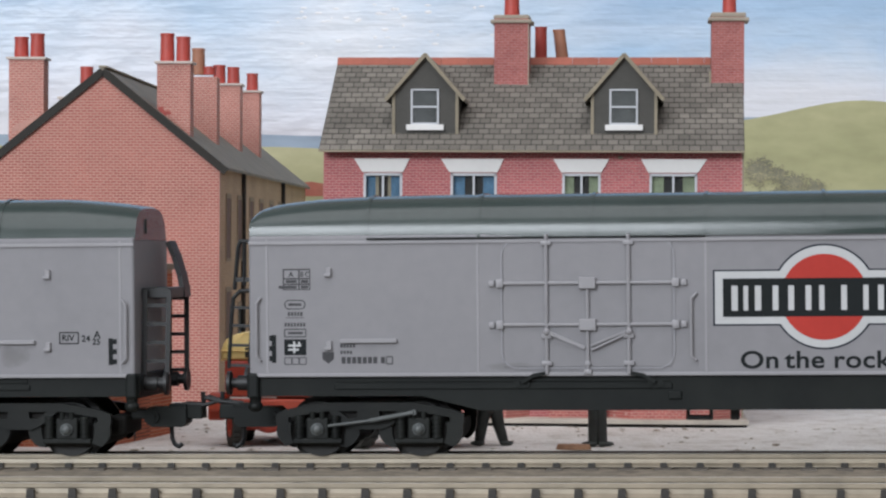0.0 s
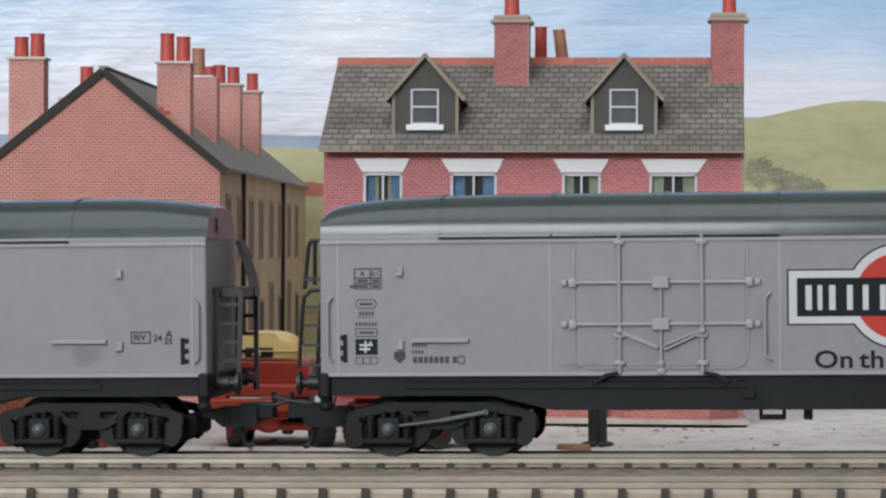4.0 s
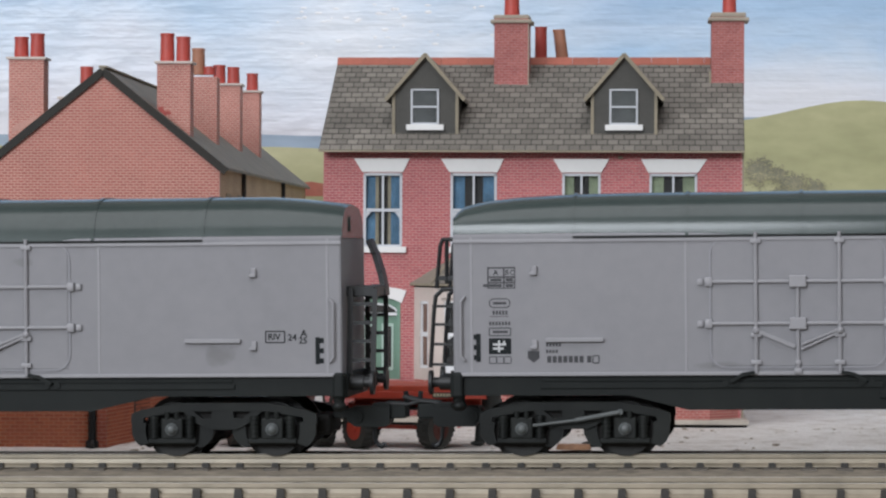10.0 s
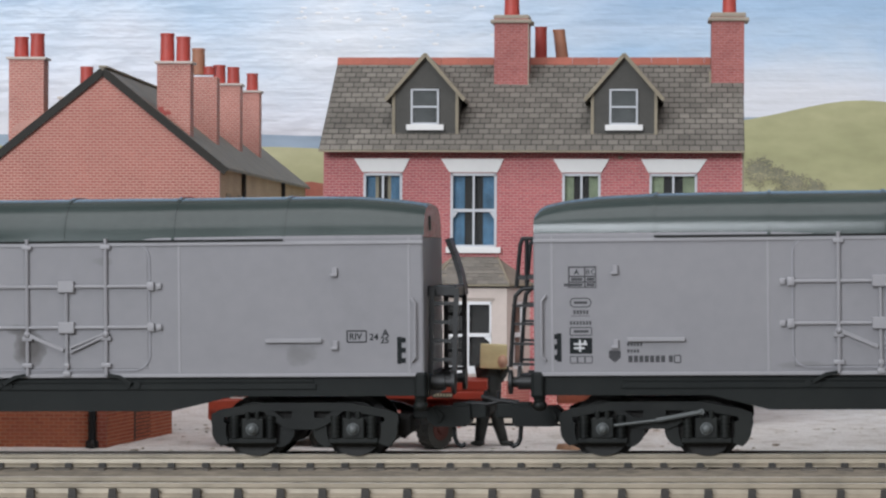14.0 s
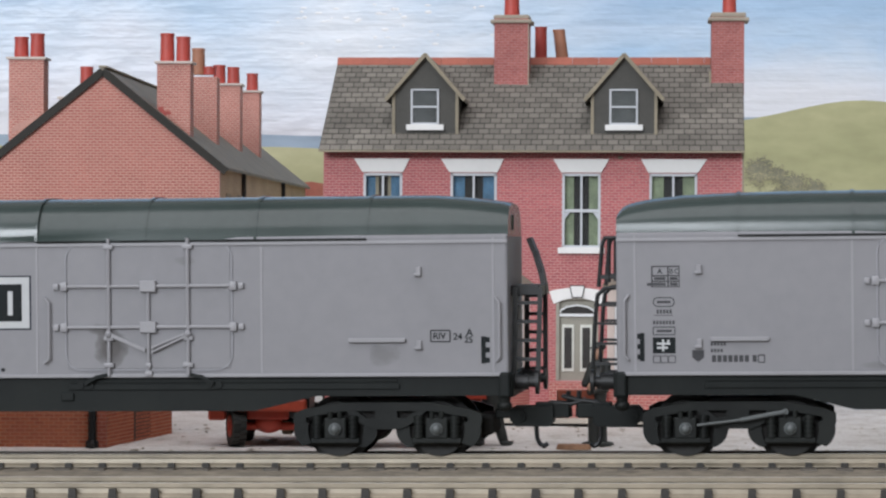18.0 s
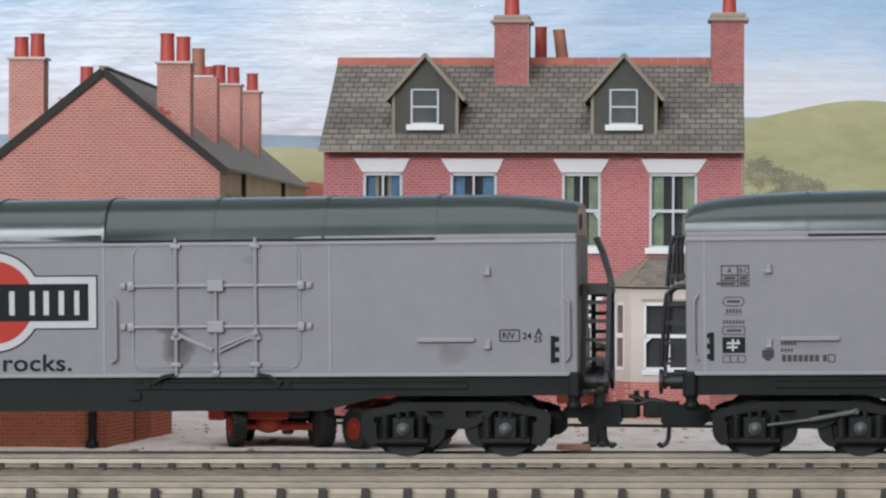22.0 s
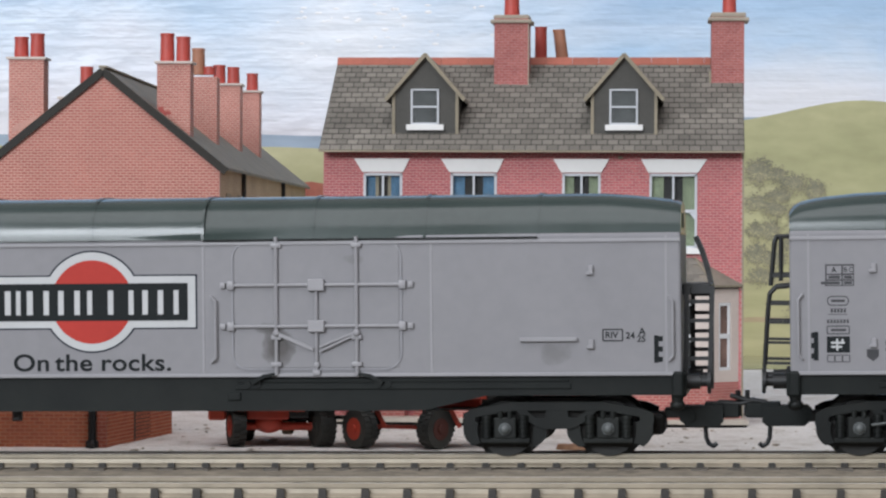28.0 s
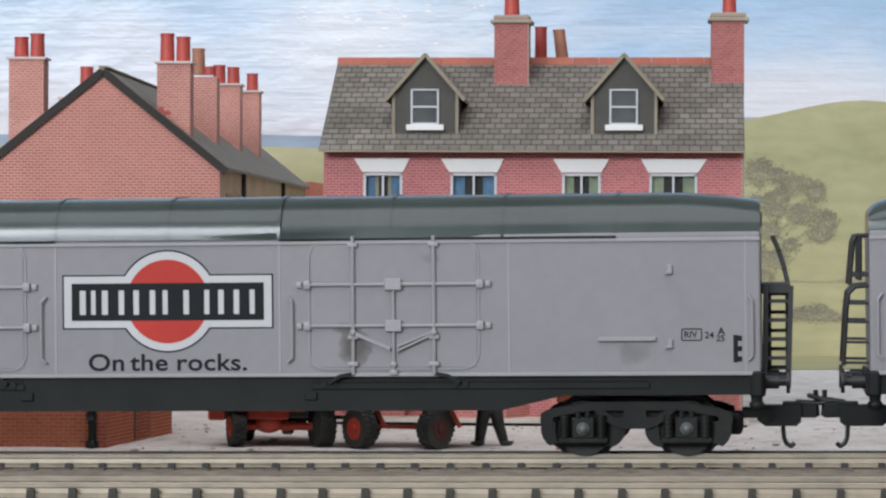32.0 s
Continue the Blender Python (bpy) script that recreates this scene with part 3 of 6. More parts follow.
def track(name, m, pitch, label, chair_top, far_rail):
    t = thing(name, label, "railway track", m, group="model railway tracks", kind="structure")
    for y in (-8.25, 8.25):
        r = part("rail", rail_mesh(330), RAIL if y < 0 else far_rail, t, "pale tarnished metal rail" if y < 0 or far_rail is RAIL else "dark brown metal rail")
        r.location.y = y * MM
        top = part("rail_head", box(B(), -330, 330, -0.42, 0.42, 0.0, 0.03), RAIL_TOP, t, "polished running surface")
        top.location.y = y * MM
    sl = tag_mesh(box(B(), -1.6, 1.6, -15, 15, -4.0, -2.62, 0.15), "sleeper")
    sl.materials.append(SLEEPER)
    cb = B()
    prism(cb, [(-0.75, -2.6), (0.75, -2.6), (0.62, chair_top), (-0.62, chair_top)], -2.0, -1.1, "y")
    prism(cb, [(-0.75, -2.6), (0.75, -2.6), (0.62, chair_top), (-0.62, chair_top)], 1.1, 2.0, "y")
    box(cb, -0.75, 0.75, -1.3, 1.3, -2.64, -2.55)
    ch = tag_mesh(cb, "chair")
    ch.materials.append(CHAIR)
    n = int(150 / pitch)
    for i in range(-n, n + 1):
        x = i * pitch + random.uniform(-0.12, 0.12)
        s = part("sleeper", sl, SLEEPER, t)
        s.location.x = x * MM
        for y in (-8.25, 8.25):
            c = part("chair", ch, CHAIR, t)
            c.location = (x * MM, y * MM, 0)
    return t


def dark_between_rails(m):
    """Darker ballast between the running rails, ragged along its edges; x runs along the line."""
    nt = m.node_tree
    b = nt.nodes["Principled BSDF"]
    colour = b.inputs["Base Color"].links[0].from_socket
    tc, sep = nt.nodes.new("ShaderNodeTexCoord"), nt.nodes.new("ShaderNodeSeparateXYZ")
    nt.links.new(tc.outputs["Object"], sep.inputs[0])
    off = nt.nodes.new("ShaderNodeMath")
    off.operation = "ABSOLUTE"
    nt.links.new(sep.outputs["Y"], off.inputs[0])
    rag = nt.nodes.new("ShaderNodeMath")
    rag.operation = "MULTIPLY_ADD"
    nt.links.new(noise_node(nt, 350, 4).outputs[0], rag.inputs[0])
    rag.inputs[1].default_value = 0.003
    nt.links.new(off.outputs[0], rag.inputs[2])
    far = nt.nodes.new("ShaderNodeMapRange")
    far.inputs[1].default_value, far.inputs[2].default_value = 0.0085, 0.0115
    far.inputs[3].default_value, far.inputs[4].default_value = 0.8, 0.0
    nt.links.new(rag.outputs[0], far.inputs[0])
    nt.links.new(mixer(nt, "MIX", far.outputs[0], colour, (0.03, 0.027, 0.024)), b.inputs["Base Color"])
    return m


def ballast_bed():
    bm = B()
    bmesh.ops.create_grid(bm, x_segments=300, y_segments=44, size=1.0)
    for v in bm.verts:
        x, y = v.co.x * 330, -33 + v.co.y * 55
        z = (-1.98 if abs(y) > 9 and abs(y + 74) > 9 else -2.7) + 0.30 * noise.noise((x * 0.55, y * 0.55, 0)) + 0.22 * noise.noise((x * 1.4, y * 1.4, 5))
        e = min(y + 88, 22 - y)
        if e < 5:
            z -= (5 - e) * 0.35
        v.co = (x, y, z)
    ob = new("ballast", tag_mesh(bm, "ballast", True))
    ob.data.materials.append(dark_between_rails(BALLAST))
    ob.matrix_basis = LINE.copy()
    tagged(ob, "fine grey-brown ballast glued between the tracks", "ballast", kind="stuff")


track("railway_track_main", LINE @ at(0.9, 0, 0.45, -2.0), 7.02, "model railway track with pale rails, the line the vans run on", -1.7, RAIL_DARK)
track("railway_track_near", LINE @ at(2.4, -73.9, 0.95, -1.0), 7.36, "second model railway track with pale rails beside the running line", -0.9, RAIL)
ballast_bed()

# ---------------------------------------------------------------- refrigerator vans
HALF = 15.2
LEFT, RIGHT = -112.2, 117.0


def roof_half(x):
    """Half width of the roof, which draws in a little towards both ends."""
    return HALF + 0.55 - 1.5 * (abs(x - 2.4) / 115) ** 1.6


def roof_section(k, x):
    """Roof across the van at x: a skirt that leans in, more so on the sunken panels of one end, then the curve to the crown, which sinks to k of its rise."""
    half, first = roof_half(x), 20 if x > 22.8 else 5
    side, y, z, n = [(0.0, 0.0)], 0.0, 0.0, 26
    for i in range(n):
        t = (i + 0.5) / n
        lean = radians(first + (90 - first) * (1 - math.exp(-(t / 0.4003) ** 2)))
        y, z = y + math.sin(lean), z + math.cos(lean)
        side.append((y, z))
    skirt, rise = 2.9, 8.6
    side = [(half * (u / y - 1), w * rise / z) for u, w in side]
    side = [(u, 43.55 + (w if w < skirt else skirt + (w - skirt) * (rise * k - skirt) / (rise - skirt))) for u, w in side]
    return side + [(-u, w) for u, w in side[-2::-1]]


def van_roof(parent):
    bm = B()
    stations = [(LEFT, 0.52), (LEFT + 0.4, 0.60), (LEFT + 1.0, 0.68), (LEFT + 2.0, 0.74), (LEFT + 4, 0.80), (LEFT + 7, 0.86), (LEFT + 13, 0.93), (LEFT + 23, 0.98), (LEFT + 36, 1.0)]
    stations += [(x, 1.0) for x in (-60, -40, -20, 0, 22.7, 22.9, 40, 60, 80, RIGHT - 20)] + [(RIGHT - 15, 0.993), (RIGHT - 10, 0.95), (RIGHT - 5, 0.89), (RIGHT - 0.8, 0.82), (RIGHT, 0.77)]
    rows = [[bm.verts.new((x, y, z)) for y, z in roof_section(k, x)] for x, k in stations]
    n = len(rows[0]) - 1
    for a, b in zip(rows, rows[1:]):
        for i in range(n):
            bm.faces.new((a[i], b[i], b[i + 1], a[i + 1]))
        bm.faces.new((a[n], b[n], b[0], a[0]))
    bm.faces.new(rows[0])
    bm.faces.new(rows[-1][::-1])
    roof = part("roof", bm, VAN_ROOF, parent, "glossy dark green-grey moulded roof", True)
    for x in (-88.6, -66.5, -44.4, -22.4, 0.4, 22.8, 44.8, 67.0, 89.2):
        rb = B()
        sec = roof_section(0.982 if x < -80 else 1.0, x)
        for (y0, z0), (y1, z1) in zip(sec, sec[1:]):
            bar(rb, (x, y0, z0 + 0.04), (x, y1, z1 + 0.04), 0.62, 0.42, (0, (z0 - z1), (y1 - y0)))
        part("roof_rib", rb, VAN_ROOF, roof)
    for x0, x1 in ((-88.6, -22.4), (22.8, 89.2)):
        # Gutter, coloured dark to draw the shadow line below the roof.
        part("roof_gutter", rod(B(), (x0, -HALF - 0.42, 43.42), (x1, -HALF - 0.42, 43.42), 0.19, 10), VAN_DARK, roof, "", True)
    for x0, x1 in ((LEFT + 0.4, -88.6), (89.2, RIGHT - 0.4)):
        part("roof_lip", rod(B(), (x0, -roof_half(x0), 43.75), (x1, -roof_half(x1), 43.75), 0.22, 10), VAN_ROOF, roof, "", True)
    return roof


def rounded_frame(bm, x0, x1, z0, z1, r, w, y0, y1):
    pts = []
    for cx, cz, a in ((x1 - r, z1 - r, 0), (x0 + r, z1 - r, 90), (x0 + r, z0 + r, 180), (x1 - r, z0 + r, 270)):
        pts += [(cx + r * math.cos(radians(a + 15 * i)), cz + r * math.sin(radians(a + 15 * i))) for i in range(7)]
    for (ax, az), (bx, bz) in zip(pts, pts[1:] + pts[:1]):
        bar(bm, (ax, (y0 + y1) / 2, az), (bx, (y0 + y1) / 2, bz), w, y1 - y0)


def van_door(parent, cx):
    f = -HALF
    door = part("plug_door", box(B(), cx - 16.4, cx + 16.4, f - 0.12, f + 0.3, 18.2, 42.8, 0.1), VAN_GREY, parent, "grey sliding plug door with raised bars")
    fr = B()
    rounded_frame(fr, cx - 16.8, cx + 16.8, 17.9, 43.0, 3.2, 0.30, f - 0.28, f)
    part("door_seal", fr, surface("door_seal_grey", (0.27, 0.27, 0.29), 0.5, vary=0.08, relief=0.03), door)
    for dx in (-8.0, 8.0):
        b = B()
        rod(b, (cx + dx, f - 0.55, 16.8), (cx + dx, f - 0.55, 44.0), 0.39, 8)
        for z in (42.3, 18.9, 24.2):
            box(b, cx + dx - 1.0, cx + dx + 1.0, f - 0.95, f - 0.1, z - 0.45, z + 0.45, 0.12)
        part("locking_bar", b, VAN_TRIM, door, smooth=True)
    for z in (34.5, 26.4):
        b = B()
        rod(b, (cx - 17.6, f - 0.5, z), (cx + 17.6, f - 0.5, z), 0.36, 8)
        for s in (-1, 1):
            box(b, cx + s * 17.1 - 0.7, cx + s * 17.1 + 0.7, f - 0.9, f - 0.05, z - 0.85, z + 0.85, 0.15)
            box(b, cx + s * 18.7 - 0.55, cx + s * 18.7 + 0.55, f - 0.75, f - 0.05, z - 0.6, z + 0.6, 0.15)
        part("cross_bar", b, VAN_TRIM, door, smooth=True)
        part("lock_box", box(B(), cx - 1.65, cx + 1.65, f - 1.25, f - 0.1, z - 1.15, z + 1.15, 0.2), VAN_TRIM, door)
    b = B()
    rod(b, (cx, f - 0.5, 34), (cx, f - 0.5, 17.2), 0.36, 8)
    box(b, cx - 0.75, cx + 0.75, f - 0.9, f - 0.1, 16.7, 17.7, 0.12)
    box(b, cx - 0.55, cx + 0.55, f - 0.9, f - 0.1, 18.4, 19.3, 0.12)
    part("centre_bar", b, VAN_TRIM, door, smooth=True)
    for s in (-1, 1):
        b = B()
        for gap in ((0.0,) if s < 0 else (-0.45, 0.45)):
            bar(b, (cx + s * 7.8, f - 0.8, 25.0 + gap * 0.6), (cx + s * 0.6, f - 0.8, 21.9 + gap), 0.7 if s < 0 else 0.38, 0.5)
        bmesh.ops.create_uvsphere(b, u_segments=8, v_segments=6, radius=0.75, matrix=Matrix.Translation((cx + s * 8, f - 0.8, 25.0)))
        part("lever", b, VAN_TRIM, door, smooth=True)
    for s in (-1, 1):
        b = B()
        bar(b, (cx + s * 8, f - 0.5, 17.0), (cx + s * 10.5, f - 0.6, 16.6), 0.7, 0.5)
        bar(b, (cx + s * 10.4, f - 0.6, 16.7), (cx + s * 13.0, f - 0.6, 15.2), 0.7, 0.5)
        part("door_foot", b, VAN_DARK, door)
    for dx in (-6.5, 6.5):
        b = B()
        for i in (-1, 1):
            rod(b, (cx + dx * 2.0 + i * 1.0, f - 0.05, 14.9), (cx + dx * 2.0 + i * 1.0, f + 0.5, 14.9), 0.7, 12)
        part("track_roller", b, VAN_DARK, door, smooth=True)
    return door


def handrail(parent, x, z0, z1, lean=0.8):
    b = B()
    y = -HALF
    pipe(b, [(x - lean, y + 0.1, z1 + 0.3), (x - lean, y - 0.7, z1 + 0.3), (x, y - 0.8, z1 - 0.6), (x, y - 0.8, z0 + 0.6), (x - lean, y - 0.7, z0 - 0.2), (x - lean, y + 0.1, z0 - 0.2)], 0.24)
    part("handrail", b, VAN_TRIM, parent, "grey grab rail", True)


def flat(x0, x1, z0, z1, lift=0.04):
    return box(B(), x0, x1, -HALF - lift, -HALF + 0.02, z0, z1)


def van_writing(body):
    f = -HALF
    # the roundel with its band, drawn as plain shapes
    cz, cx = 31.5, 0.3
    blue = B()
    prism(blue, ring_outline(cx, cz, 10.2), f - 0.04, f + 0.02)
    prism(blue, [(cx - 21.3, cz - 5.5), (cx + 21.3, cz - 5.5), (cx + 21.3, cz + 5.3), (cx - 21.3, cz + 5.3)], f - 0.045, f + 0.02)
    logo = part("logo_outline", blue, LOGO_BLUE, body, "thin dark blue outline of a roundel with a band")
    white = B()
    prism(white, ring_outline(cx, cz, 9.85), f - 0.07, f)
    prism(white, [(cx - 20.95, cz - 5.2), (cx + 20.95, cz - 5.2), (cx + 20.95, cz + 5.0), (cx - 20.95, cz + 5.0)], f - 0.075, f)
    part("logo_ground", white, LOGO_WHITE, logo)
    part("logo_disc", prism(B(), ring_outline(cx, cz - 0.05, 8.3), f - 0.10, f), LOGO_RED, logo, "red disc")
    part("logo_band", prism(B(), [(cx - 19.4, cz - 3.8), (cx + 19.4, cz - 3.8), (cx + 19.4, cz + 3.6), (cx - 19.4, cz + 3.6)], f - 0.13, f), INK, logo, "black band")
    for x0, w in ((-17.9, 1.5), (-15.6, 1.2), (-13.4, 1.5), (-10.0, 1.4), (-7.0, 1.4), (-3.7, 1.4), (-1.1, 1.3), (3.1, 1.4), (7.3, 1.3), (10.1, 1.4), (13.2, 1.4), (16.4, 1.3)):
        part("logo_bar", prism(B(), [(cx + x0 + 0.15, cz - 2.6), (cx + x0 + w - 0.15, cz - 2.6), (cx + x0 + w - 0.15, cz + 2.2), (cx + x0 + 0.15, cz + 2.2)], f - 0.16, f), LOGO_WHITE, logo)
    for word, x in (("On", -15.9), ("the", -7.3), ("rocks.", 1.9)):
        part("slogan_word", lettering(word, 4.7, x, f - 0.04, 17.8, 1.04, 1.20), INK, body, "black printed word")
    # small printed panels at the near end
    t = part("load_table", flat(-105.4, -99.9, 33.5, 37.7, 0.03), INK_GREY, body, "small printed load table")
    for x0, x1, z0, z1 in ((-105.1, -102.3, 35.9, 37.4), (-102.0, -100.1, 35.9, 37.4), (-105.1, -102.3, 34.8, 35.6), (-102.0, -100.1, 34.8, 35.6), (-105.1, -102.3, 33.7, 34.5), (-102.0, -100.1, 33.7, 34.5)):
        part("table_cell", flat(x0, x1, z0, z1, 0.05), VAN_GREY, t)
    for word, x in (("A", -104.2), ("B", -101.95), ("C", -100.95)):
        part("table_letter", lettering(word, 1.4, x, f - 0.06, 36.15), INK if word == "A" else INK_GREY, t)
    for x0, x1, z in ((-104.8, -102.6, 35.2), (-101.8, -100.3, 35.2), (-106.2, -102.6, 34.1), (-101.8, -100.3, 34.1)):
        part("table_line", flat(x0, x1, z - 0.28, z + 0.28, 0.07), INK_GREY, t)
    col = B()
    rounded_frame(col, -105.0, -101.0, 29.8, 31.5, 0.8, 0.22, f - 0.04, f)
    box(col, -104.3, -101.7, f - 0.04, f, 30.4, 30.9)
    part("oval_mark", col, INK_GREY, body)
    for x0, x1, z, h in ((-104.4, -101.6, 28.8, 0.4), (-105.1, -100.9, 26.7, 0.36), (-94.0, -91.2, 22.5, 0.34), (-94.0, -91.8, 21.2, 0.32)):
        tb, x = B(), x0
        while x < x1:
            box(tb, x, x + 0.42, f - 0.04, f + 0.02, z - h, z + h)
            x += 0.62
        part("text_bar", tb, INK_GREY, body)
    part("text_bar", flat(-104.9, -101.2, 28.0, 28.12), INK_GREY, body)
    fr = B()
    rounded_frame(fr, -105.1, -100.9, 24.3, 25.8, 0.1, 0.22, f - 0.04, f)
    box(fr, -104.4, -101.5, f - 0.04, f, 24.8, 25.3)
    part("boxed_text", fr, INK_GREY, body)
    sq = part("black_panel", flat(-105.2, -100.8, 20.7, 23.8), INK, body, "black square with a white sign")
    sg = B()
    box(sg, -103.4, -103.0, f - 0.07, f, 21.1, 23.4)
    box(sg, -104.4, -101.8, f - 0.07, f, 22.4, 22.8)
    box(sg, -104.4, -102.3, f - 0.07, f, 21.6, 22.0)
    box(sg, -102.4, -102.0, f - 0.07, f, 22.6, 23.3)
    part("panel_sign", sg, LOGO_WHITE, sq)
    bx = B()
    for i in range(3):
        rounded_frame(bx, -105.1 + i * 1.45, -103.75 + i * 1.45, 18.9, 20.2, 0.1, 0.18, f - 0.04, f)
    part("boxed_mark", bx, INK_GREY, body)
    sh = prism(B(), [(-97.6, 21.3), (-95.3, 21.3), (-95.3, 19.9), (-96.4, 19.0), (-97.6, 19.9)], f - 0.04, f)
    part("shield_mark", sh, INK_GREY, body)
    for x in (-93.8, -92.75, -91.7, -90.65, -89.6, -88.55, -87.5, -86.0):
        part("number_bar", flat(x, x + 0.8, 19.0, 20.3), INK_GREY, body)
    fr = B()
    rounded_frame(fr, -84.9, -83.7, 18.9, 20.3, 0.1, 0.25, f - 0.04, f)
    part("number_box", fr, INK_GREY, body)
    for x, s in ((-108.2, 1), (113.6, -1)):
        e = B()
        box(e, x + s * 0.5, x + s * 1.4, f - 0.04, f, 19.2, 24.7) if s > 0 else box(e, x - 1.9, x - 1.0, f - 0.04, f, 18.9, 24.2)
        z0 = 24.0 if s > 0 else 23.5
        for k in (0, 2.0, 4.0):
            if s > 0:
                box(e, x, x + 0.6, f - 0.042, f, z0 - k - 0.45, z0 - k + 0.55)
            else:
                box(e, x - 1.1, x - 0.2, f - 0.042, f, z0 - k - 0.45, z0 - k + 0.55)
        part("end_mark", e, INK, body, "black comb-shaped lifting mark")
    fr = B()
    rounded_frame(fr, 101.8, 105.6, 23.2, 25.4, 0.1, 0.25, f - 0.04, f)
    part("code_box", fr, INK, body)
    part("code_word", lettering("RIV", 1.75, 102.2, f - 0.04, 23.75), INK, body)
    part("code_word", lettering("24", 1.8, 106.2, f - 0.04, 23.6), INK, body)
    part("code_word", lettering("A", 2.0, 108.75, f - 0.04, 24.3), INK, body)
    part("code_word", lettering("25", 1.7, 108.4, f - 0.04, 23.0), INK, body)


def bogie(parent, cx, cz_rod):
    w = 10.1
    fb = B()
    y0 = -12.6
    top_bar = [(-16.3, 5.4), (-17.9, 5.4), (-18.5, 7.4), (-18.4, 9.0), (-16.5, 9.9), (-8.5, 11.2), (9.0, 11.2), (16.5, 9.9), (18.9, 9.0), (19.0, 7.4), (18.4, 5.4), (16.7, 5.4), (16.2, 8.3), (9.0, 9.5), (-8.5, 9.5), (-15.9, 8.3)]
    belly = [(-8.2, 9.7), (-6.0, 7.7), (-4.2, 6.5), (-2.6, 5.9), (2.6, 5.9), (4.2, 6.5), (6.0, 7.7), (8.2, 9.7), (6.1, 9.7), (4.0, 8.1), (2.3, 8.2), (2.1, 9.7), (-2.1, 9.7), (-2.3, 8.2), (-4.0, 8.1), (-6.1, 9.7)]
    for y in (y0, -y0 - 1.6):
        prism(fb, top_bar, y, y + 1.6)
        prism(fb, belly, y + 0.1, y + 1.4)
    frame_ob = part("bogie", fb, BOGIE, parent, "dark grey moulded bogie side frames")
    frame_ob.location.x = cx * MM
    # Widened and blackened so the slots of the side frames look shaded.
    part("bolster", box(B(), -8.2, 8.2, y0 + 1.5, -y0 - 1.5, 6.4, 10.8, 0.3), SOOT_SHADE, frame_ob, "bolster widened and blackened to put shade in the frame slots")
    for s in (-1, 1):
        ax = s * w
        b = B()
        box(b, ax - 2.2, ax + 2.2, y0 - 0.6, y0 + 0.9, 4.0, 8.2, 0.3)
        box(b, ax - 4.9, ax + 4.9, y0 - 0.5, y0 + 0.6, 3.1, 4.2, 0.25)
        for dx in (-0.95, 0.95):
            rod(b, (ax + dx, y0 - 0.3, 8.0), (ax + dx, y0 - 0.3, 9.4), 0.5, 8)
        part("axle_box", b, BOGIE, frame_ob, smooth=False)
        b = B()
        rod(b, (ax, y0 - 1.2, 6.0), (ax, y0 - 0.4, 6.0), 1.25, 16)
        bmesh.ops.create_uvsphere(b, u_segments=14, v_segments=8, radius=1.1, matrix=Matrix.Translation((ax, y0 - 1.1, 6.0)))
        part("axle_cap", b, STEEL_PIN, frame_ob, "worn grey axle cap", True)
        for dx in (-3.6, 3.6):
            b = B()
            rod(b, (ax + dx, y0 - 0.1, 4.2), (ax + dx, y0 - 0.1, 8.6), 0.75, 10)
            for k in range(5):
                rod(b, (ax + dx, y0 - 0.1, 4.3 + k * 0.9), (ax + dx, y0 - 0.1, 4.85 + k * 0.9), 1.0, 12)
            part("coil_spring", b, BOGIE, frame_ob, smooth=True)
        for sg in (-1, 1):
            low, high, reach = (-26, 18, 8.3 if s < 0 else 8.7) if sg == s else (-34, 8, 8.2)
            outer = [(reach if a > 0 else reach - 0.0016 * a * a, a) for a in range(high, low - 1, -4)]
            inner = [(5.5, a) for a in range(low - 2, high + 2, 6)]
            arc = [(ax + sg * r * math.cos(radians(a)), 5.8 + r * math.sin(radians(a))) for r, a in outer + inner]
            for y in (y0 + (0.1 if sg == s else 0.7), -y0 - 1.5):
                part("brake_shoe", prism(B(), arc, y, y + 1.4), BOGIE, frame_ob)
            # Black infill added for the darkness between wheel and brake shoe.
            infill = [(ax + sg * r * math.cos(radians(a)), 5.8 + r * math.sin(radians(a))) for r, a in [(7.7 if a > 0 else 7.7 - 0.0012 * a * a, a) for a in range(12, -37, -6)] + [(3.6, -36), (3.6, 12)]]
            part("brake_beam", prism(B(), infill, y0 + 1.55, -y0 - 1.55), SOOT_SHADE, frame_ob, "added black infill behind the brake shoe")
        wb = B()
        for y in (-8.25, 8.25):
            sy = 1 if y > 0 else -1
            rod(wb, (0, y - 1.3, 0), (0, y + 1.3, 0), 5.45, 32)
            rod(wb, (0, y - sy * 1.3, 0), (0, y - sy * 2.0, 0), 6.6, 32)
            rod(wb, (0, y + sy * 1.2, 0), (0, y + sy * 1.5, 0), 3.6, 24)
            for k in range(6):
                a = k * math.pi / 3
                box(wb, 2.2 * math.cos(a) - 0.35, 2.2 * math.cos(a) + 0.35, y + sy * 1.4, y + sy * 1.65, 2.2 * math.sin(a) - 0.35, 2.2 * math.sin(a) + 0.35)
        rod(wb, (0, -11.5, 0), (0, 11.5, 0), 0.9, 12)
        wl = part("wheelset", wb, IRON, frame_ob, "dark iron wheels on an axle", True)
        wl.location = (ax * MM, 0, 5.9 * MM)
    # the arm that carries the coupler, on the outer end
    o = -1 if cx < 0 else 1
    lo, hi = sorted((o * 16.8, o * 20.8))
    part("coupler_mount", box(B(), lo, hi, *((-3, 3, 6.6, 8.8, 0.6) if o < 0 else (-7.5, 7.5, 4.4, 8.4, 0.8))), SOOT_SHADE, frame_ob, "black block under the coupler arm")
    lo, hi = sorted((o * 20.6, o * 24.6))
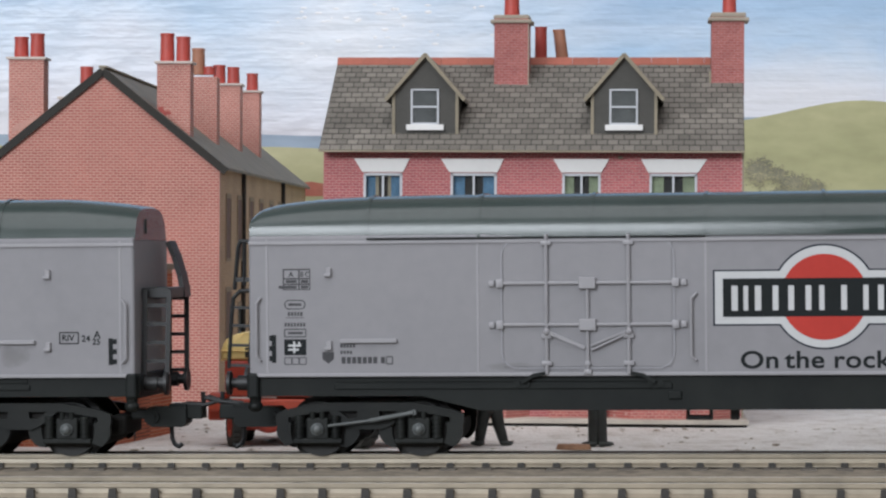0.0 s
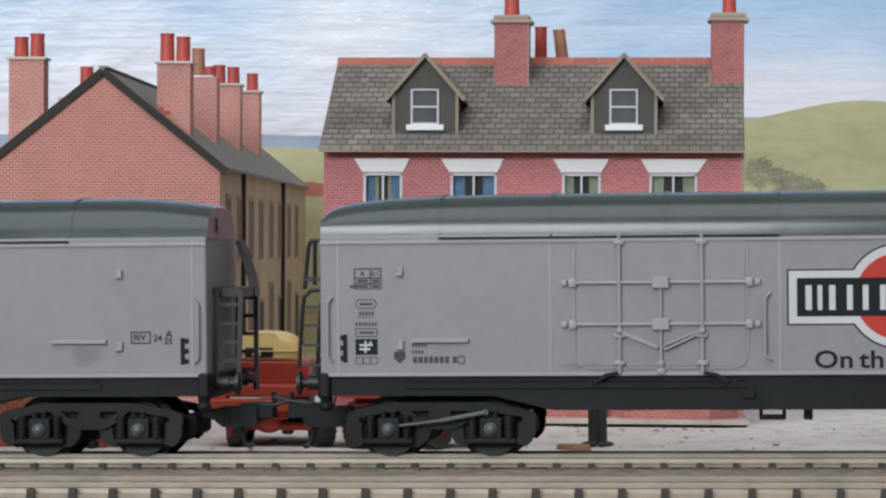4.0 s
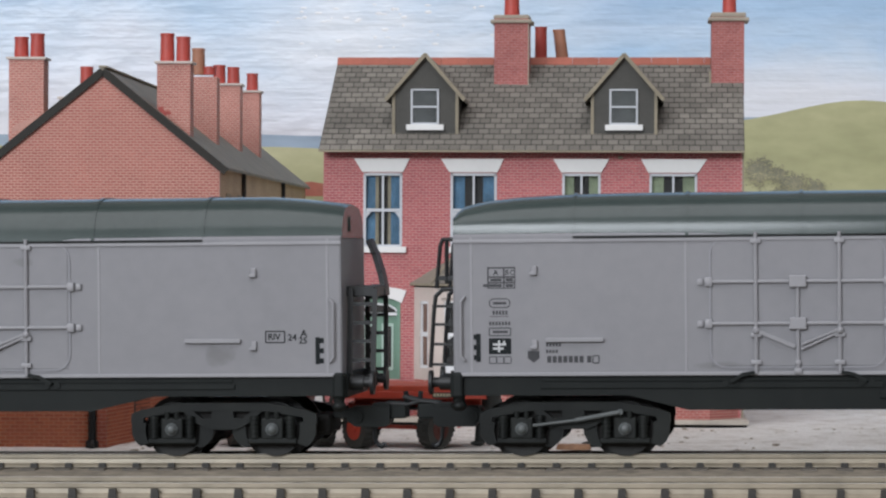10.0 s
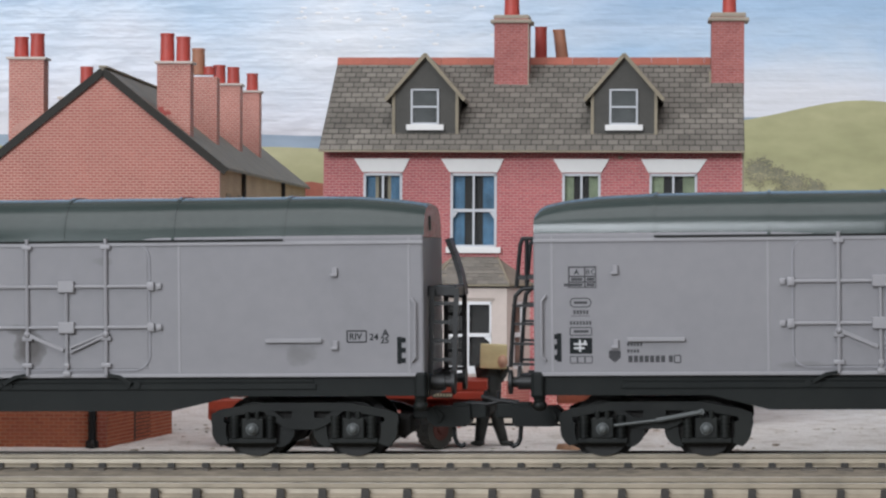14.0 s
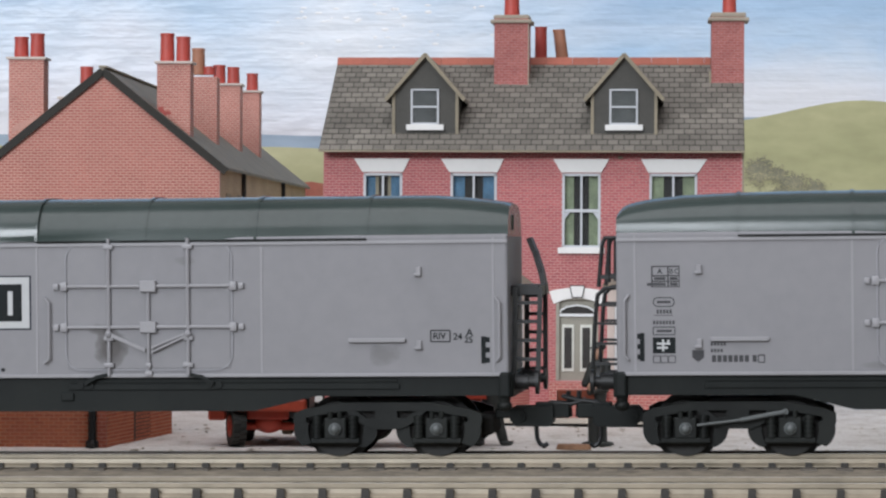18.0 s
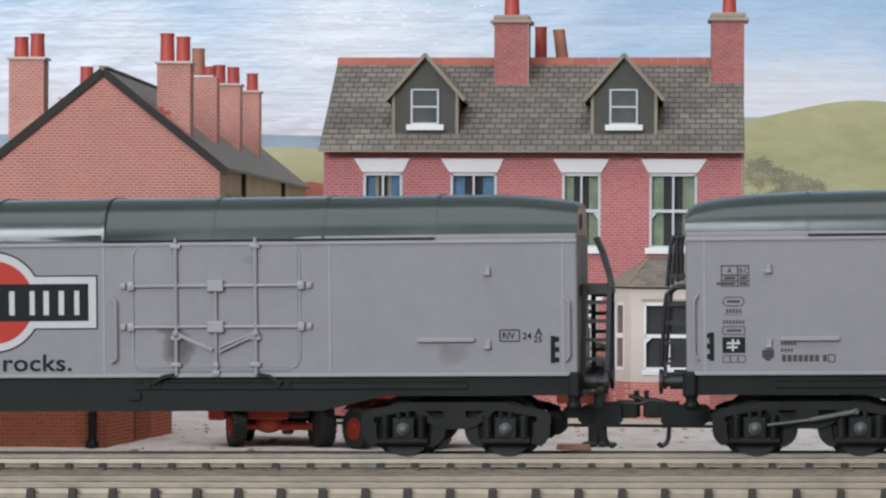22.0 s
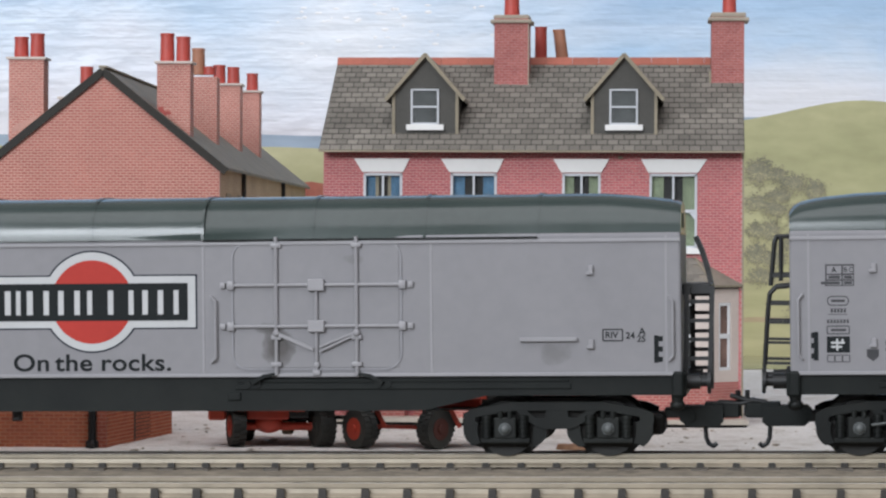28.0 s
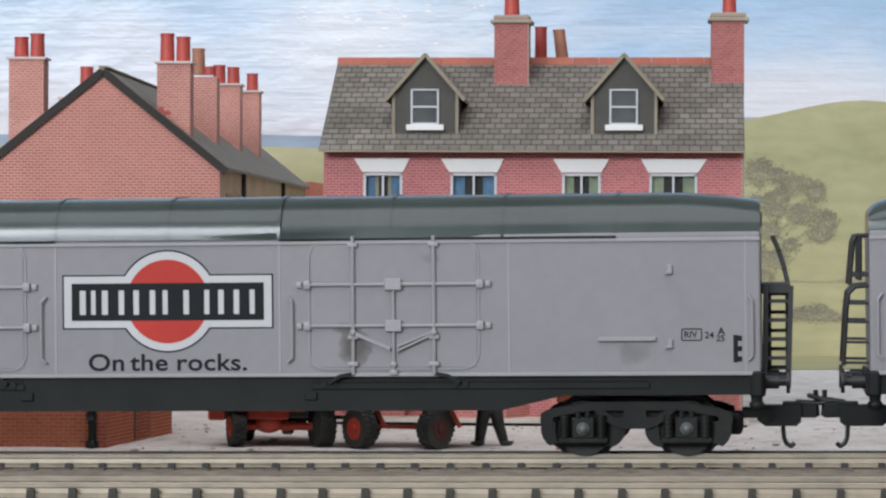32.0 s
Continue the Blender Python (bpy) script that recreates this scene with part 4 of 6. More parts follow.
    part("coupler_arm", box(B(), lo, hi, -2.4, 2.4, 7.4, 9.4, 0.3), BOGIE, frame_ob)
    if cz_rod:
        b = B()
        rod(b, (-7.8, y0 - 1.7, 6.7), (0.5, y0 - 1.7, 7.7), 0.28, 8)
        rod(b, (0.5, y0 - 1.7, 7.7), (9.2, y0 - 1.7, 9.3), 0.44, 10)
        rod(b, (9.2, y0 - 1.7, 9.3), (9.2, y0 - 0.2, 9.3), 0.6, 8)
        part("brake_rod", b, STEEL_PIN, frame_ob, "slanting grey brake rod", True)
    return frame_ob


def van_end_fittings(van):
    # right end: platform, leaning end rails and two ladders
    x = RIGHT
    part("roof_bracket", box(B(), x - 0.3, x + 0.3, -5.0, 0.0, 45.0, 48.0, 0.1), VAN_ROOF, van, "dark moulded end bracket")
    part("end_platform", box(B(), x, x + 5.6, -8.8, 10.2, 32.0, 34.1, 0.2), BLACK_PLASTIC, van, "black end platform")
    b = B()
    for p, q in (((2.2, 43.4), (3.4, 40.6)), ((3.3, 40.9), (4.6, 36.8)), ((4.5, 37.1), (5.2, 34.0)), ((5.15, 34.3), (5.4, 32.0))):
        bar(b, (x + p[0], 8.4, p[1]), (x + q[0], 7.8, q[1]), 1.0, 5.8)
    part("end_rail", b, BLACK_PLASTIC, van, "leaning black end rail")
    for y, inner, outer, lean in ((-9.8, 1.0, 5.9, 0.7), (9.8, 1.4, 5.2, 0.1)):
        lad = B()
        bar(lad, (x + inner, y, 33.6), (x + inner - lean * 0.6, y, 15.0), 1.0, 0.7)
        bar(lad, (x + outer, y, 33.6), (x + outer - lean, y, 13.6), 0.95, 0.7)
        for k in range(5):
            z = 30.6 - k * 3.7 + (1.1 if y > 0 else 0)
            bar(lad, (x + inner - lean * k * 0.12, y, z), (x + outer - lean * k * 0.2, y, z), 0.75, 0.6)
        part("ladder", lad, BLACK_PLASTIC, van, "black moulded ladder")
    # left end: bent ladder rails
    x = LEFT
    for y in (-11.0, 11.0):
        b = B()
        pipe(b, [(x, y, 43.2), (x - 2.4, y, 43.2), (x - 2.9, y, 42.0), (x - 3.7, y, 33.6)], 0.42)
        pipe(b, [(x - 1.6, y, 43.2), (x - 1.7, y, 34.5)], 0.42)
        bar(b, (x, y, 35.6), (x - 3.6, y, 35.6), 0.9, 0.7)
        part("end_rail", b, BLACK_PLASTIC, van, smooth=True)
        lad = B()
        pipe(lad, [(x, y, 33.5), (x - 2.6, y, 33.3), (x - 3.9, y, 32.0), (x - 4.3, y, 28.5), (x - 5.0, y, 18.0)], 0.42)
        for z in (30.0, 26.4, 22.5, 18.5):
            bar(lad, (x, y, z), (x - 4.6, y, z + 0.1), 0.55, 0.5)
        part("ladder", lad, BLACK_PLASTIC, van, "black ladder with a bent top", True)
    for x, s in ((LEFT, -1), (RIGHT, 1)):
        part("headstock", box(B(), min(x, x + s * 0.8), max(x, x + s * 0.8), -HALF + 1.0, HALF - 1.0, 12.2, 17.0, 0.3), VAN_DARK, van)
        part("corner_step", box(B(), min(x - s * 1.9, x + s * 0.4), max(x - s * 1.9, x + s * 0.4), -HALF - 0.6, -HALF + 2.5, 12.2, 17.2, 0.5), VAN_DARK, van)
        b = B()
        rod(b, (x - s * 0.9, -HALF + 1.2, 12.6), (x - s * 0.9, -HALF + 1.2, 10.6), 1.3, 10, 1.0)
        bmesh.ops.create_uvsphere(b, u_segments=12, v_segments=8, radius=1.5, matrix=Matrix.Translation((x - s * 0.9, -HALF + 1.2, 10.6)) @ Matrix.Diagonal((1, 1, 0.75, 1)))
        part("step_bracket", b, BOGIE, van, smooth=True)
        for y in (-9.5, 9.5):
            b = B()
            rod(b, (x + s * 0.5, y, 15.0), (x + s * 3.4, y, 15.0), 1.5, 16)
            rod(b, (x + s * 3.4, y, 15.0), (x + s * 4.8, y, 15.0), 1.0, 12)
            rod(b, (x + s * 4.8, y, 15.0), (x + s * 5.5, y, 15.0), 2.4, 20)
            part("buffer", b, BLACK_PLASTIC, van, smooth=True)
        # draw gear
        b = B()
        near, far = (-1.0, 7.6) if s > 0 else (-4.2, 5.6)
        shape = [(x + s * near, 9.0), (x + s * (near + 0.9), 9.8), (x + s * far, 9.8), (x + s * far, 6.6), (x + s * (far - 0.9), 5.8), (x + s * (near + 1.6), 5.8), (x + s * near, 7.0)]
        prism(b, shape, -3.2, 3.2)
        lo, hi = sorted((x + s * (far - 0.2), x + s * (far + 3.2)))
        box(b, lo, hi, -2.2, 2.2, 7.4, 10.4, 0.3)
        rod(b, (x + s * (near + 2.0), -3.8, 7.9), (x + s * (near + 2.0), -3.1, 7.9), 1.2, 14)
        rod(b, (x + s * (near + 2.0), -4.1, 7.9), (x + s * (near + 2.0), -3.7, 7.9), 0.5, 10)
        box(b, *sorted((x + s * (far - 3.6), x + s * far)), -2.4, 2.4, 9.6, 10.5, 0.2)
        part("coupler_head", b, VAN_DARK, van, "dark moulded coupler block")
        b = B()
        rise = -0.3 if s > 0 else 0.5
        pipe(b, [(x + s * (far - 1), -1.8, 10.4), (x + s * (far + 3.6), -1.8, 10.5 + rise), (x + s * (far + 6.0), -1.8, 11.2 + rise)], 0.42)
        pipe(b, [(x + s * (far + 6.0), -1.8, 11.2 + rise), (x + s * (far + 6.0), 1.8, 11.2 + rise), (x + s * (far + 3.6), 1.8, 10.5 + rise), (x + s * (far - 1), 1.8, 10.4)], 0.42)
        rod(b, (x + s * (far + 3.2), 0, 7.6), (x + s * (far + 2.9), 0, 12.8), 0.5, 8)
        part("coupler_loop", b, BLACK_PLASTIC, van, smooth=True)
        b = B()
        pipe(b, [(x + s * 4.0, -0.5, 6.4), (x + s * 4.2, -0.5, 3.4), (x + s * 4.7, -0.5, 2.2), (x + s * 5.6, -0.5, 1.7), (x + s * 6.3, -0.5, 2.3)], 0.45)
        part("coupler_hook", b, BLACK_PLASTIC, van, "thin black dropper hook", True)


def build_van():
    van = thing("refrigerator_van", "grey bogie refrigerator van with a dark roof and a red roundel", "railway wagon", group="vans of the train")
    bm = B()
    box(bm, LEFT, RIGHT, -HALF, HALF, 16.6, 44.2, 0.5)
    body = part("body", bm, VAN_GREY, van, "grey moulded van body")
    # ribs and rails of the side
    for x in (LEFT + 3.6, -66.8, -22.4, 22.8, 68.2, RIGHT - 2.9):
        part("panel_rib", box(B(), x - 0.22, x + 0.22, -HALF - 0.12, -HALF + 0.2, 17.2, 43.6), VAN_TRIM, body)
    part("cant_rail", box(B(), LEFT, RIGHT, -HALF - 0.35, -HALF + 0.2, 42.4, 43.1, 0.15), VAN_TRIM, body)
    part("bottom_rail", box(B(), LEFT, RIGHT, -HALF - 0.45, -HALF + 0.2, 16.4, 17.1, 0.15), VAN_TRIM, body)
    for x0, x1, z in ((-94.0, -82.8, 23.5), (85.6, 96.8, 23.6)):
        b = box(B(), x0, x1, -HALF - 0.9, -HALF, z - 0.45, z + 0.35, 0.1)
        part("side_ledge", b, VAN_TRIM, body)
    for x in (-96.2, 99.5):
        for z in (37.0, 22.6):
            b = B()
            box(b, x - 0.5, x + 0.5, -HALF - 0.7, -HALF, z - 0.9, z + 0.9, 0.12)
            box(b, x - 0.9, x + 0.5, -HALF - 0.9, -HALF, z - 0.9, z - 0.3, 0.12)
            part("lamp_bracket", b, VAN_TRIM, body)
    handrail(body, -25.2, 19.6, 32.0, -0.9)
    handrail(body, 25.4, 19.6, 32.0, 0.9)
    handrail(body, LEFT + 1.6, 19.8, 31.6, -0.7)
    handrail(body, RIGHT - 1.6, 19.6, 31.4, 0.7)
    van_door(body, -45.3)
    van_door(body, 45.5)
    van_writing(body)
    van_roof(van)
    # underframe
    bm = B()
    sole = [(LEFT, 16.6), (LEFT, 12.6), (-78, 12.6), (-66.5, 9.7), (66.5, 9.7), (79, 12.6), (RIGHT, 12.6), (RIGHT, 16.6)]
    for y in (-HALF + 0.6, HALF - 2.2):
        prism(bm, sole, y, y + 1.6)
    box(bm, LEFT, RIGHT, -HALF + 2, HALF - 2, 14.5, 16.6)
    under = part("underframe", bm, VAN_DARK, van, "dark grey underframe")
    for x0, x1 in ((-95.3, -29.0), (29.0, 95.5)):
        b = box(B(), x0, x1, -HALF + 0.25, -HALF + 0.9, 13.9, 15.0, 0.15)
        box(b, x0 + 0.5, x1 - 0.5, -HALF + 0.35, -HALF + 0.9, 15.3, 15.9, 0.1)
        part("door_track", b, VAN_DARK, under)
    for x in (-28.5, 28.8):
        part("track_stop", box(B(), x - 1.3, x + 1.3, -HALF + 0.1, -HALF + 0.8, 11.8, 13.4, 0.2), VAN_DARK, under)
    b = box(B(), -26.6, -25.9, -9, -6, 7.6, 11, 0.2)
    box(b, -22.1, -21.4, -9, -6, 7.6, 11, 0.2)
    box(b, -26.6, -21.4, -9, -6, 7.4, 8.3, 0.2)
    part("hanger", b, BLACK_PLASTIC, under)
    part("hanger", box(B(), -18.0, -16.2, -9, -7, 7.4, 11.5, 0.3), BLACK_PLASTIC, under)
    bogie(van, -89.0, True)
    bogie(van, 92.4, False)
    van_end_fittings(van)
    return van


VAN_A = build_van()
VAN_B = copy_thing(VAN_A, Matrix.Identity(4))
# the following van has lost its step hanger
for lost in sorted((o for u in VAN_B.children if u.name.startswith("underframe") for o in u.children if o.name.startswith("hanger")), key=lambda o: o.name)[:1]:
    bpy.data.objects.remove(lost)


# ---------------------------------------------------------------- chimneys
def pot(parent, x, y, z, h, r, mat, lean=(0, 0)):
    b = B()
    top = (x + lean[0], y + lean[1], z + h)
    rod(b, (x, y, z), top, r, 18, r * 0.93)
    rod(b, (top[0], top[1], top[2] - 0.7), (top[0], top[1], top[2]), r * 1.0, 18)
    p = part("chimney_pot", b, mat, parent, "", True)
    part("pot_mouth", rod(B(), (top[0], top[1], top[2] - 0.02), (top[0], top[1], top[2] + 0.03), r * 0.72, 16), SOOT_SHADE, p)
    return p


# ---------------------------------------------------------------- brick villa pair with bays and dormers
F = 0.0  # its front wall


def sash_window(house, x0, x1, z0, z1, curtains, y=F):
    """Two sashes in a wall opening, curtains behind, stone lintel and sill."""
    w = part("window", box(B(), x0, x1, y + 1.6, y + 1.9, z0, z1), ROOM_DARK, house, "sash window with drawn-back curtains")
    fr = B()
    t = 0.62
    for a in ((x0, x0 + t, z0, z1), (x1 - t, x1, z0, z1), (x0, x1, z0, z0 + t), (x0, x1, z1 - t, z1)):
        box(fr, a[0], a[1], y - 0.25, y + 1.0, a[2], a[3])
    zm = (z0 + z1) / 2
    box(fr, x0, x1, y - 0.1, y + 0.8, zm - 0.42, zm + 0.38)
    xm = (x0 + x1) / 2
    box(fr, xm - 0.27, xm + 0.27, y - 0.05, y + 0.7, z0, z1)
    for s in (-1, 1):
        e = x0 + t if s < 0 else x1 - t
        prism(fr, [(e, zm - 0.5), (e - s * 1.3, zm - 0.5), (e, zm - 2.2)], y, y + 0.6)
    part("window_frame", fr, FRAME_GREY, w, "pale grey sash frame")
    part("pane", box(B(), x0 + 0.3, x1 - 0.3, y + 0.85, y + 0.95, z0 + 0.3, z1 - 0.3), GLASS, w)
    wd = x1 - x0
    for s in (-1, 1):
        for k, (m, a, b2) in enumerate(((curtains, 0.05, 0.30),) + (((CURTAIN_CREAM, 0.30, 0.38),) if x0 < -10 else ())):
            bm = B()
            n = 5
            e = x0 if s < 0 else x1
            for i in range(n):
                u0, u1 = a + (b2 - a) * i / n, a + (b2 - a) * (i + 1) / n
                xa, xb = sorted((e - s * wd * u0, e - s * wd * u1))
                box(bm, xa, xb, y + 1.15 + 0.12 * (i % 2), y + 1.5, z0 + 0.5, z1 - 0.5)
            part("curtain", bm, m, w)
    return w


def lintel_and_sill(house, lx0, lx1, x0, x1, zl, zs):
    part("lintel", prism(B(), [(x0 - 0.3, zl), (x1 + 0.2, zl), (lx1, zl + 3.5), (lx0, zl + 3.5)], F - 0.5, F + 0.4), WHITE_CARD, house, "white splayed stone lintel")
    part("window_sill", box(B(), x0 - 1.1, x1 + 1.1, F - 1.3, F + 0.4, zs - 1.6, zs, 0.1), WHITE_CARD, house, "white sill")


def villa_door(house, x0, x1, mat, label):
    z0, z1 = 11.3, 33.0
    d = part("front_door", box(B(), x0, x1, F + 0.8, F + 1.6, z0, z1), mat, house, label)
    fr = B()
    box(fr, x0, x0 + 0.9, F - 0.2, F + 0.9, z0, z1)
    box(fr, x1 - 0.9, x1, F - 0.2, F + 0.9, z0, z1)
    box(fr, x0, x1, F - 0.2, F + 0.9, z1 - 0.8, z1)
    part("door_frame", fr, mat, d)
    xm = (x0 + x1) / 2
    part("transom", box(B(), x0 + 0.9, x1 - 0.9, F - 0.1, F + 1.0, 27.9, 28.6), FRAME_WHITE, d, "white transom bar")
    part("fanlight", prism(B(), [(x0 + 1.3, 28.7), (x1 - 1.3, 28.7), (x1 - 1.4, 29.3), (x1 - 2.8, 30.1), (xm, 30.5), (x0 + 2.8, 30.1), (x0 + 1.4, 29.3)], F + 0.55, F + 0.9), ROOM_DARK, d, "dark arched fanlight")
    arc = B()
    pts = [(x0 + 1.1, 28.9), (x0 + 1.3, 29.5), (x0 + 2.8, 30.4), (xm, 30.85), (x1 - 2.8, 30.4), (x1 - 1.3, 29.5), (x1 - 1.1, 28.9)]
    for (a, b_), (c, e) in zip(pts, pts[1:]):
        bar(arc, (a, F + 0.5, b_), (c, F + 0.5, e), 0.42, 0.6)
    part("fanlight_bar", arc, FRAME_WHITE, d)
    for s in (-1, 1):
        cx = xm + s * 2.35
        part("leaf_frame", box(B(), cx - 1.55, cx + 1.55, F + 0.45, F + 0.85, 13.6, 25.8, 0.1), LEAF_BEAD[mat], d, "pale beading round glass")
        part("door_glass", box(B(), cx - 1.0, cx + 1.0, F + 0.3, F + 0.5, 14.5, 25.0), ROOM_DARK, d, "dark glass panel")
    # step below and arch above
    part("door_step", box(B(), x0 - 1.5, x1 + 1.5, F - 3.6, F + 0.2, 1.8, 11.0, 0.1), BRICK_RED, house, "brick steps to the door")
    n = 10
    for i in range(n):
        q = []
        for edge, half, top, drop in ((i, 6.1, 32.7, 1.6), (i + 1, 6.1, 32.7, 1.6), (i + 1, 7.3, 35.4, 1.0), (i, 7.3, 35.4, 1.0)):
            u = 2 * edge / n - 1
            q.append((xm + u * half, top - drop * u * u))
        part("arch_stone", prism(B(), q, F - 0.5, F + 0.3), WHITE_CARD, house)
    kb = prism(B(), [(xm - 1.3, 32.9), (xm + 1.3, 32.9), (xm + 1.9, 35.9), (xm - 1.9, 35.9)], F - 0.9, F)
    key = part("keystone", kb, WHITE_CARD, house)
    o = B()
    k = [(xm - 1.3, 32.9), (xm + 1.3, 32.9), (xm + 1.9, 35.9), (xm - 1.9, 35.9)]
    for a, c in zip(k, k[1:] + k[:1]):
        bar(o, (a[0], F - 0.92, a[1]), (c[0], F - 0.92, c[1]), 0.24, 0.1)
    part("keystone_line", o, INK_GREY, key)


def bay(house, xw0, xw1, xf0, xf1, wx0, wx1):
    yf = F - 8.0
    plan = [(xw0, F), (xf0, yf), (xf1, yf), (xw1, F)]
    part("bay_base", prism(B(), plan, 1.8, 11.4, "z"), BRICK_RED, house, "brick base of the bay")
    z0, z1 = 11.4, 35.6
    w = part("bay_window", prism(B(), [(xw0 + 1.5, F), (xf0 + 1, yf + 1.6), (xf1 - 1, yf + 1.6), (xw1 - 1.5, F)], z0, z1, "z"), ROOM_DARK, house, "cream stone bay window with white sashes")
    # stone surround of the front
    part("bay_front", wall_with_holes(xf0, xf1, z0, z1, yf, yf + 1.4, [(wx0, wx1, 14.4, 31.8)]), STONE, w, "cream stone surround")
    fr = B()
    t = 0.5
    zm = 23.2
    for a in ((wx0, wx0 + t, 14.4, 31.8), (wx1 - t, wx1, 14.4, 31.8), (wx0, wx1, 14.4, 15.2), (wx0, wx1, 31.0, 31.8), (wx0, wx1, zm - 0.45, zm + 0.45)):
        box(fr, a[0], a[1], yf - 0.15, yf + 1.0, a[2], a[3])
    xm = (wx0 + wx1) / 2
    box(fr, xm - 0.35, xm + 0.35, yf - 0.1, yf + 0.9, 14.4, 31.8)
    for s in (-1, 1):
        e = wx0 + t if s < 0 else wx1 - t
        prism(fr, [(e, zm - 0.5), (e - s * 1.5, zm - 0.5), (e, zm - 1.8)], yf, yf + 0.6)
    part("bay_sash", fr, FRAME_WHITE, w, "white sash bars")
    part("pane", box(B(), wx0, wx1, yf + 1.0, yf + 1.1, 14.4, 31.8), GLASS, w)
    part("sill_line", box(B(), wx0 - 0.6, wx1 + 0.6, yf - 0.5, yf + 0.2, 13.2, 14.5, 0.1), FRAME_WHITE, w)
    part("hood_line", box(B(), wx0 - 0.8, wx1 + 0.8, yf - 0.25, yf + 0.1, 32.1, 32.7), surface("stone_shadow_line", (0.36, 0.31, 0.27), 0.7), w)
    # slanting side panels
    for a, c in ((plan[0], plan[1]), (plan[2], plan[3])):
        a, c = Vector((*a, 0)), Vector((*c, 0))
        d = (c - a).normalized()
        n = Vector((d.y, -d.x, 0))
        if n.y > 0:
            n = -n
        L = (c - a).length
        sb = B()
        for u0, u1, za, zb in ((0, 0.30, z0, z1), (0.72, 1.0, z0, z1), (0.30, 0.72, z0, 14.4), (0.30, 0.72, 31.8, z1)):
            pa, pb = a + d * L * u0, a + d * L * u1
            prism(sb, [(pa.x, pa.y), (pb.x, pb.y), (pb.x - n.x * 1.2, pb.y - n.y * 1.2), (pa.x - n.x * 1.2, pa.y - n.y * 1.2)], za, zb, "z")
        part("bay_side", sb, STONE, w)
        gb, fb = B(), B()
        pa, pb = a + d * L * 0.30 - n * 0.7, a + d * L * 0.72 - n * 0.7
        prism(gb, [(pa.x, pa.y), (pb.x, pb.y), (pb.x - n.x * 0.3, pb.y - n.y * 0.3), (pa.x - n.x * 0.3, pa.y - n.y * 0.3)], 14.4, 31.8, "z")
        part("side_glass", gb, ROOM_BROWN, w, "narrow side light with a brown blind")
        for za, zb in ((14.4, 15.2), (31.0, 31.8), (22.6, 23.8)):
            bar(fb, (*(a + d * L * 0.30 - n * 0.4).xy, (za + zb) / 2), (*(a + d * L * 0.72 - n * 0.4).xy, (za + zb) / 2), zb - za, 0.5, n)
        for u in (0.34, 0.68):
            p = a + d * L * u - n * 0.4
            bar(fb, (p.x, p.y, 14.4), (p.x, p.y, 31.8), 0.5, 0.5, n)
        part("side_sash", fb, FRAME_WHITE, w)
    # hipped lean-to roof
    o = 1.2
    ev = [(xw0 - o, F), (xf0 - o * 0.6, yf - o), (xf1 + o * 0.6, yf - o), (xw1 + o, F)]
    part("bay_soffit", prism(B(), ev, 35.75, 36.3, "z"), CARD, house, "cut card eaves")
    # Shade below the bay eaves, built as a thin dark strip.
    part("eaves_shade", prism(B(), [(xw0, F), (xf0, yf - 0.5), (xf1, yf - 0.5), (xw1, F)], 35.3, 35.75, "z"), BARGE, house, "dark strip put in for the shade under the eaves")
    rb = B()
    lo = [rb.verts.new((x, y, 36.3)) for x, y in ev]
    hi = [rb.verts.new((xw0 + (xf0 - xw0) * 1.75, F, 43.2)), rb.verts.new((xw1 + (xf1 - xw1) * 1.5, F, 43.2))]
    rb.faces.new((lo[0], lo[1], hi[0]))
    rb.faces.new((lo[1], lo[2], hi[1], hi[0]))
    rb.faces.new((lo[2], lo[3], hi[1]))
    rb.faces.new((lo[0], hi[0], hi[1], lo[3]))
    rb.faces.new(lo[::-1])
    roof = part("bay_roof", rb, SLATE_OLD, house, "small hipped slate roof")
    sm = tag_mesh(box(B(), -1.27, 1.27, -0.05, 0.2, 0, 1.30), "slate")
    sm.materials.append(SLATE)
    tl, tr = xw0 + (xf0 - xw0) * 1.75, xw1 + (xf1 - xw1) * 1.5
    for r in range(8):
        u = r / 8
        xa, xb = ev[1][0] + (tl - ev[1][0]) * u, ev[2][0] + (tr - ev[2][0]) * u
        x = math.ceil((xa + 1.3) / 2.7) * 2.7 - (1.35 if r % 2 else 0.0)
        while x < xb - 1.2:
            if x > xa + 1.2:
                s = part("slate", sm, SLATE, roof)
                s.matrix_basis = at(x, yf - o + (8 + o) * u - 0.15, 36.38 + 6.9 * u, -52)
            x += 2.7
    hp = B()
    bar(hp, (ev[1][0], ev[1][1] - 0.1, 36.5), (xw0 + (xf0 - xw0) * 1.75, F - 0.2, 43.4), 0.4, 0.2, (0, -0.7, 0.7))
    bar(hp, (ev[2][0], ev[2][1] - 0.1, 36.5), (xw1 + (xf1 - xw1) * 1.5, F - 0.2, 43.4), 0.4, 0.2, (0, -0.7, 0.7))
    part("hip_strip", hp, CARD, roof)


EAVE_Y, EAVE_Z, RIDGE_Y, RIDGE_Z = -4.5, 70.8, 44.5, 96.5


def roof_z(y):
    return EAVE_Z + (RIDGE_Z - EAVE_Z) * (y - EAVE_Y) / (RIDGE_Y - EAVE_Y)


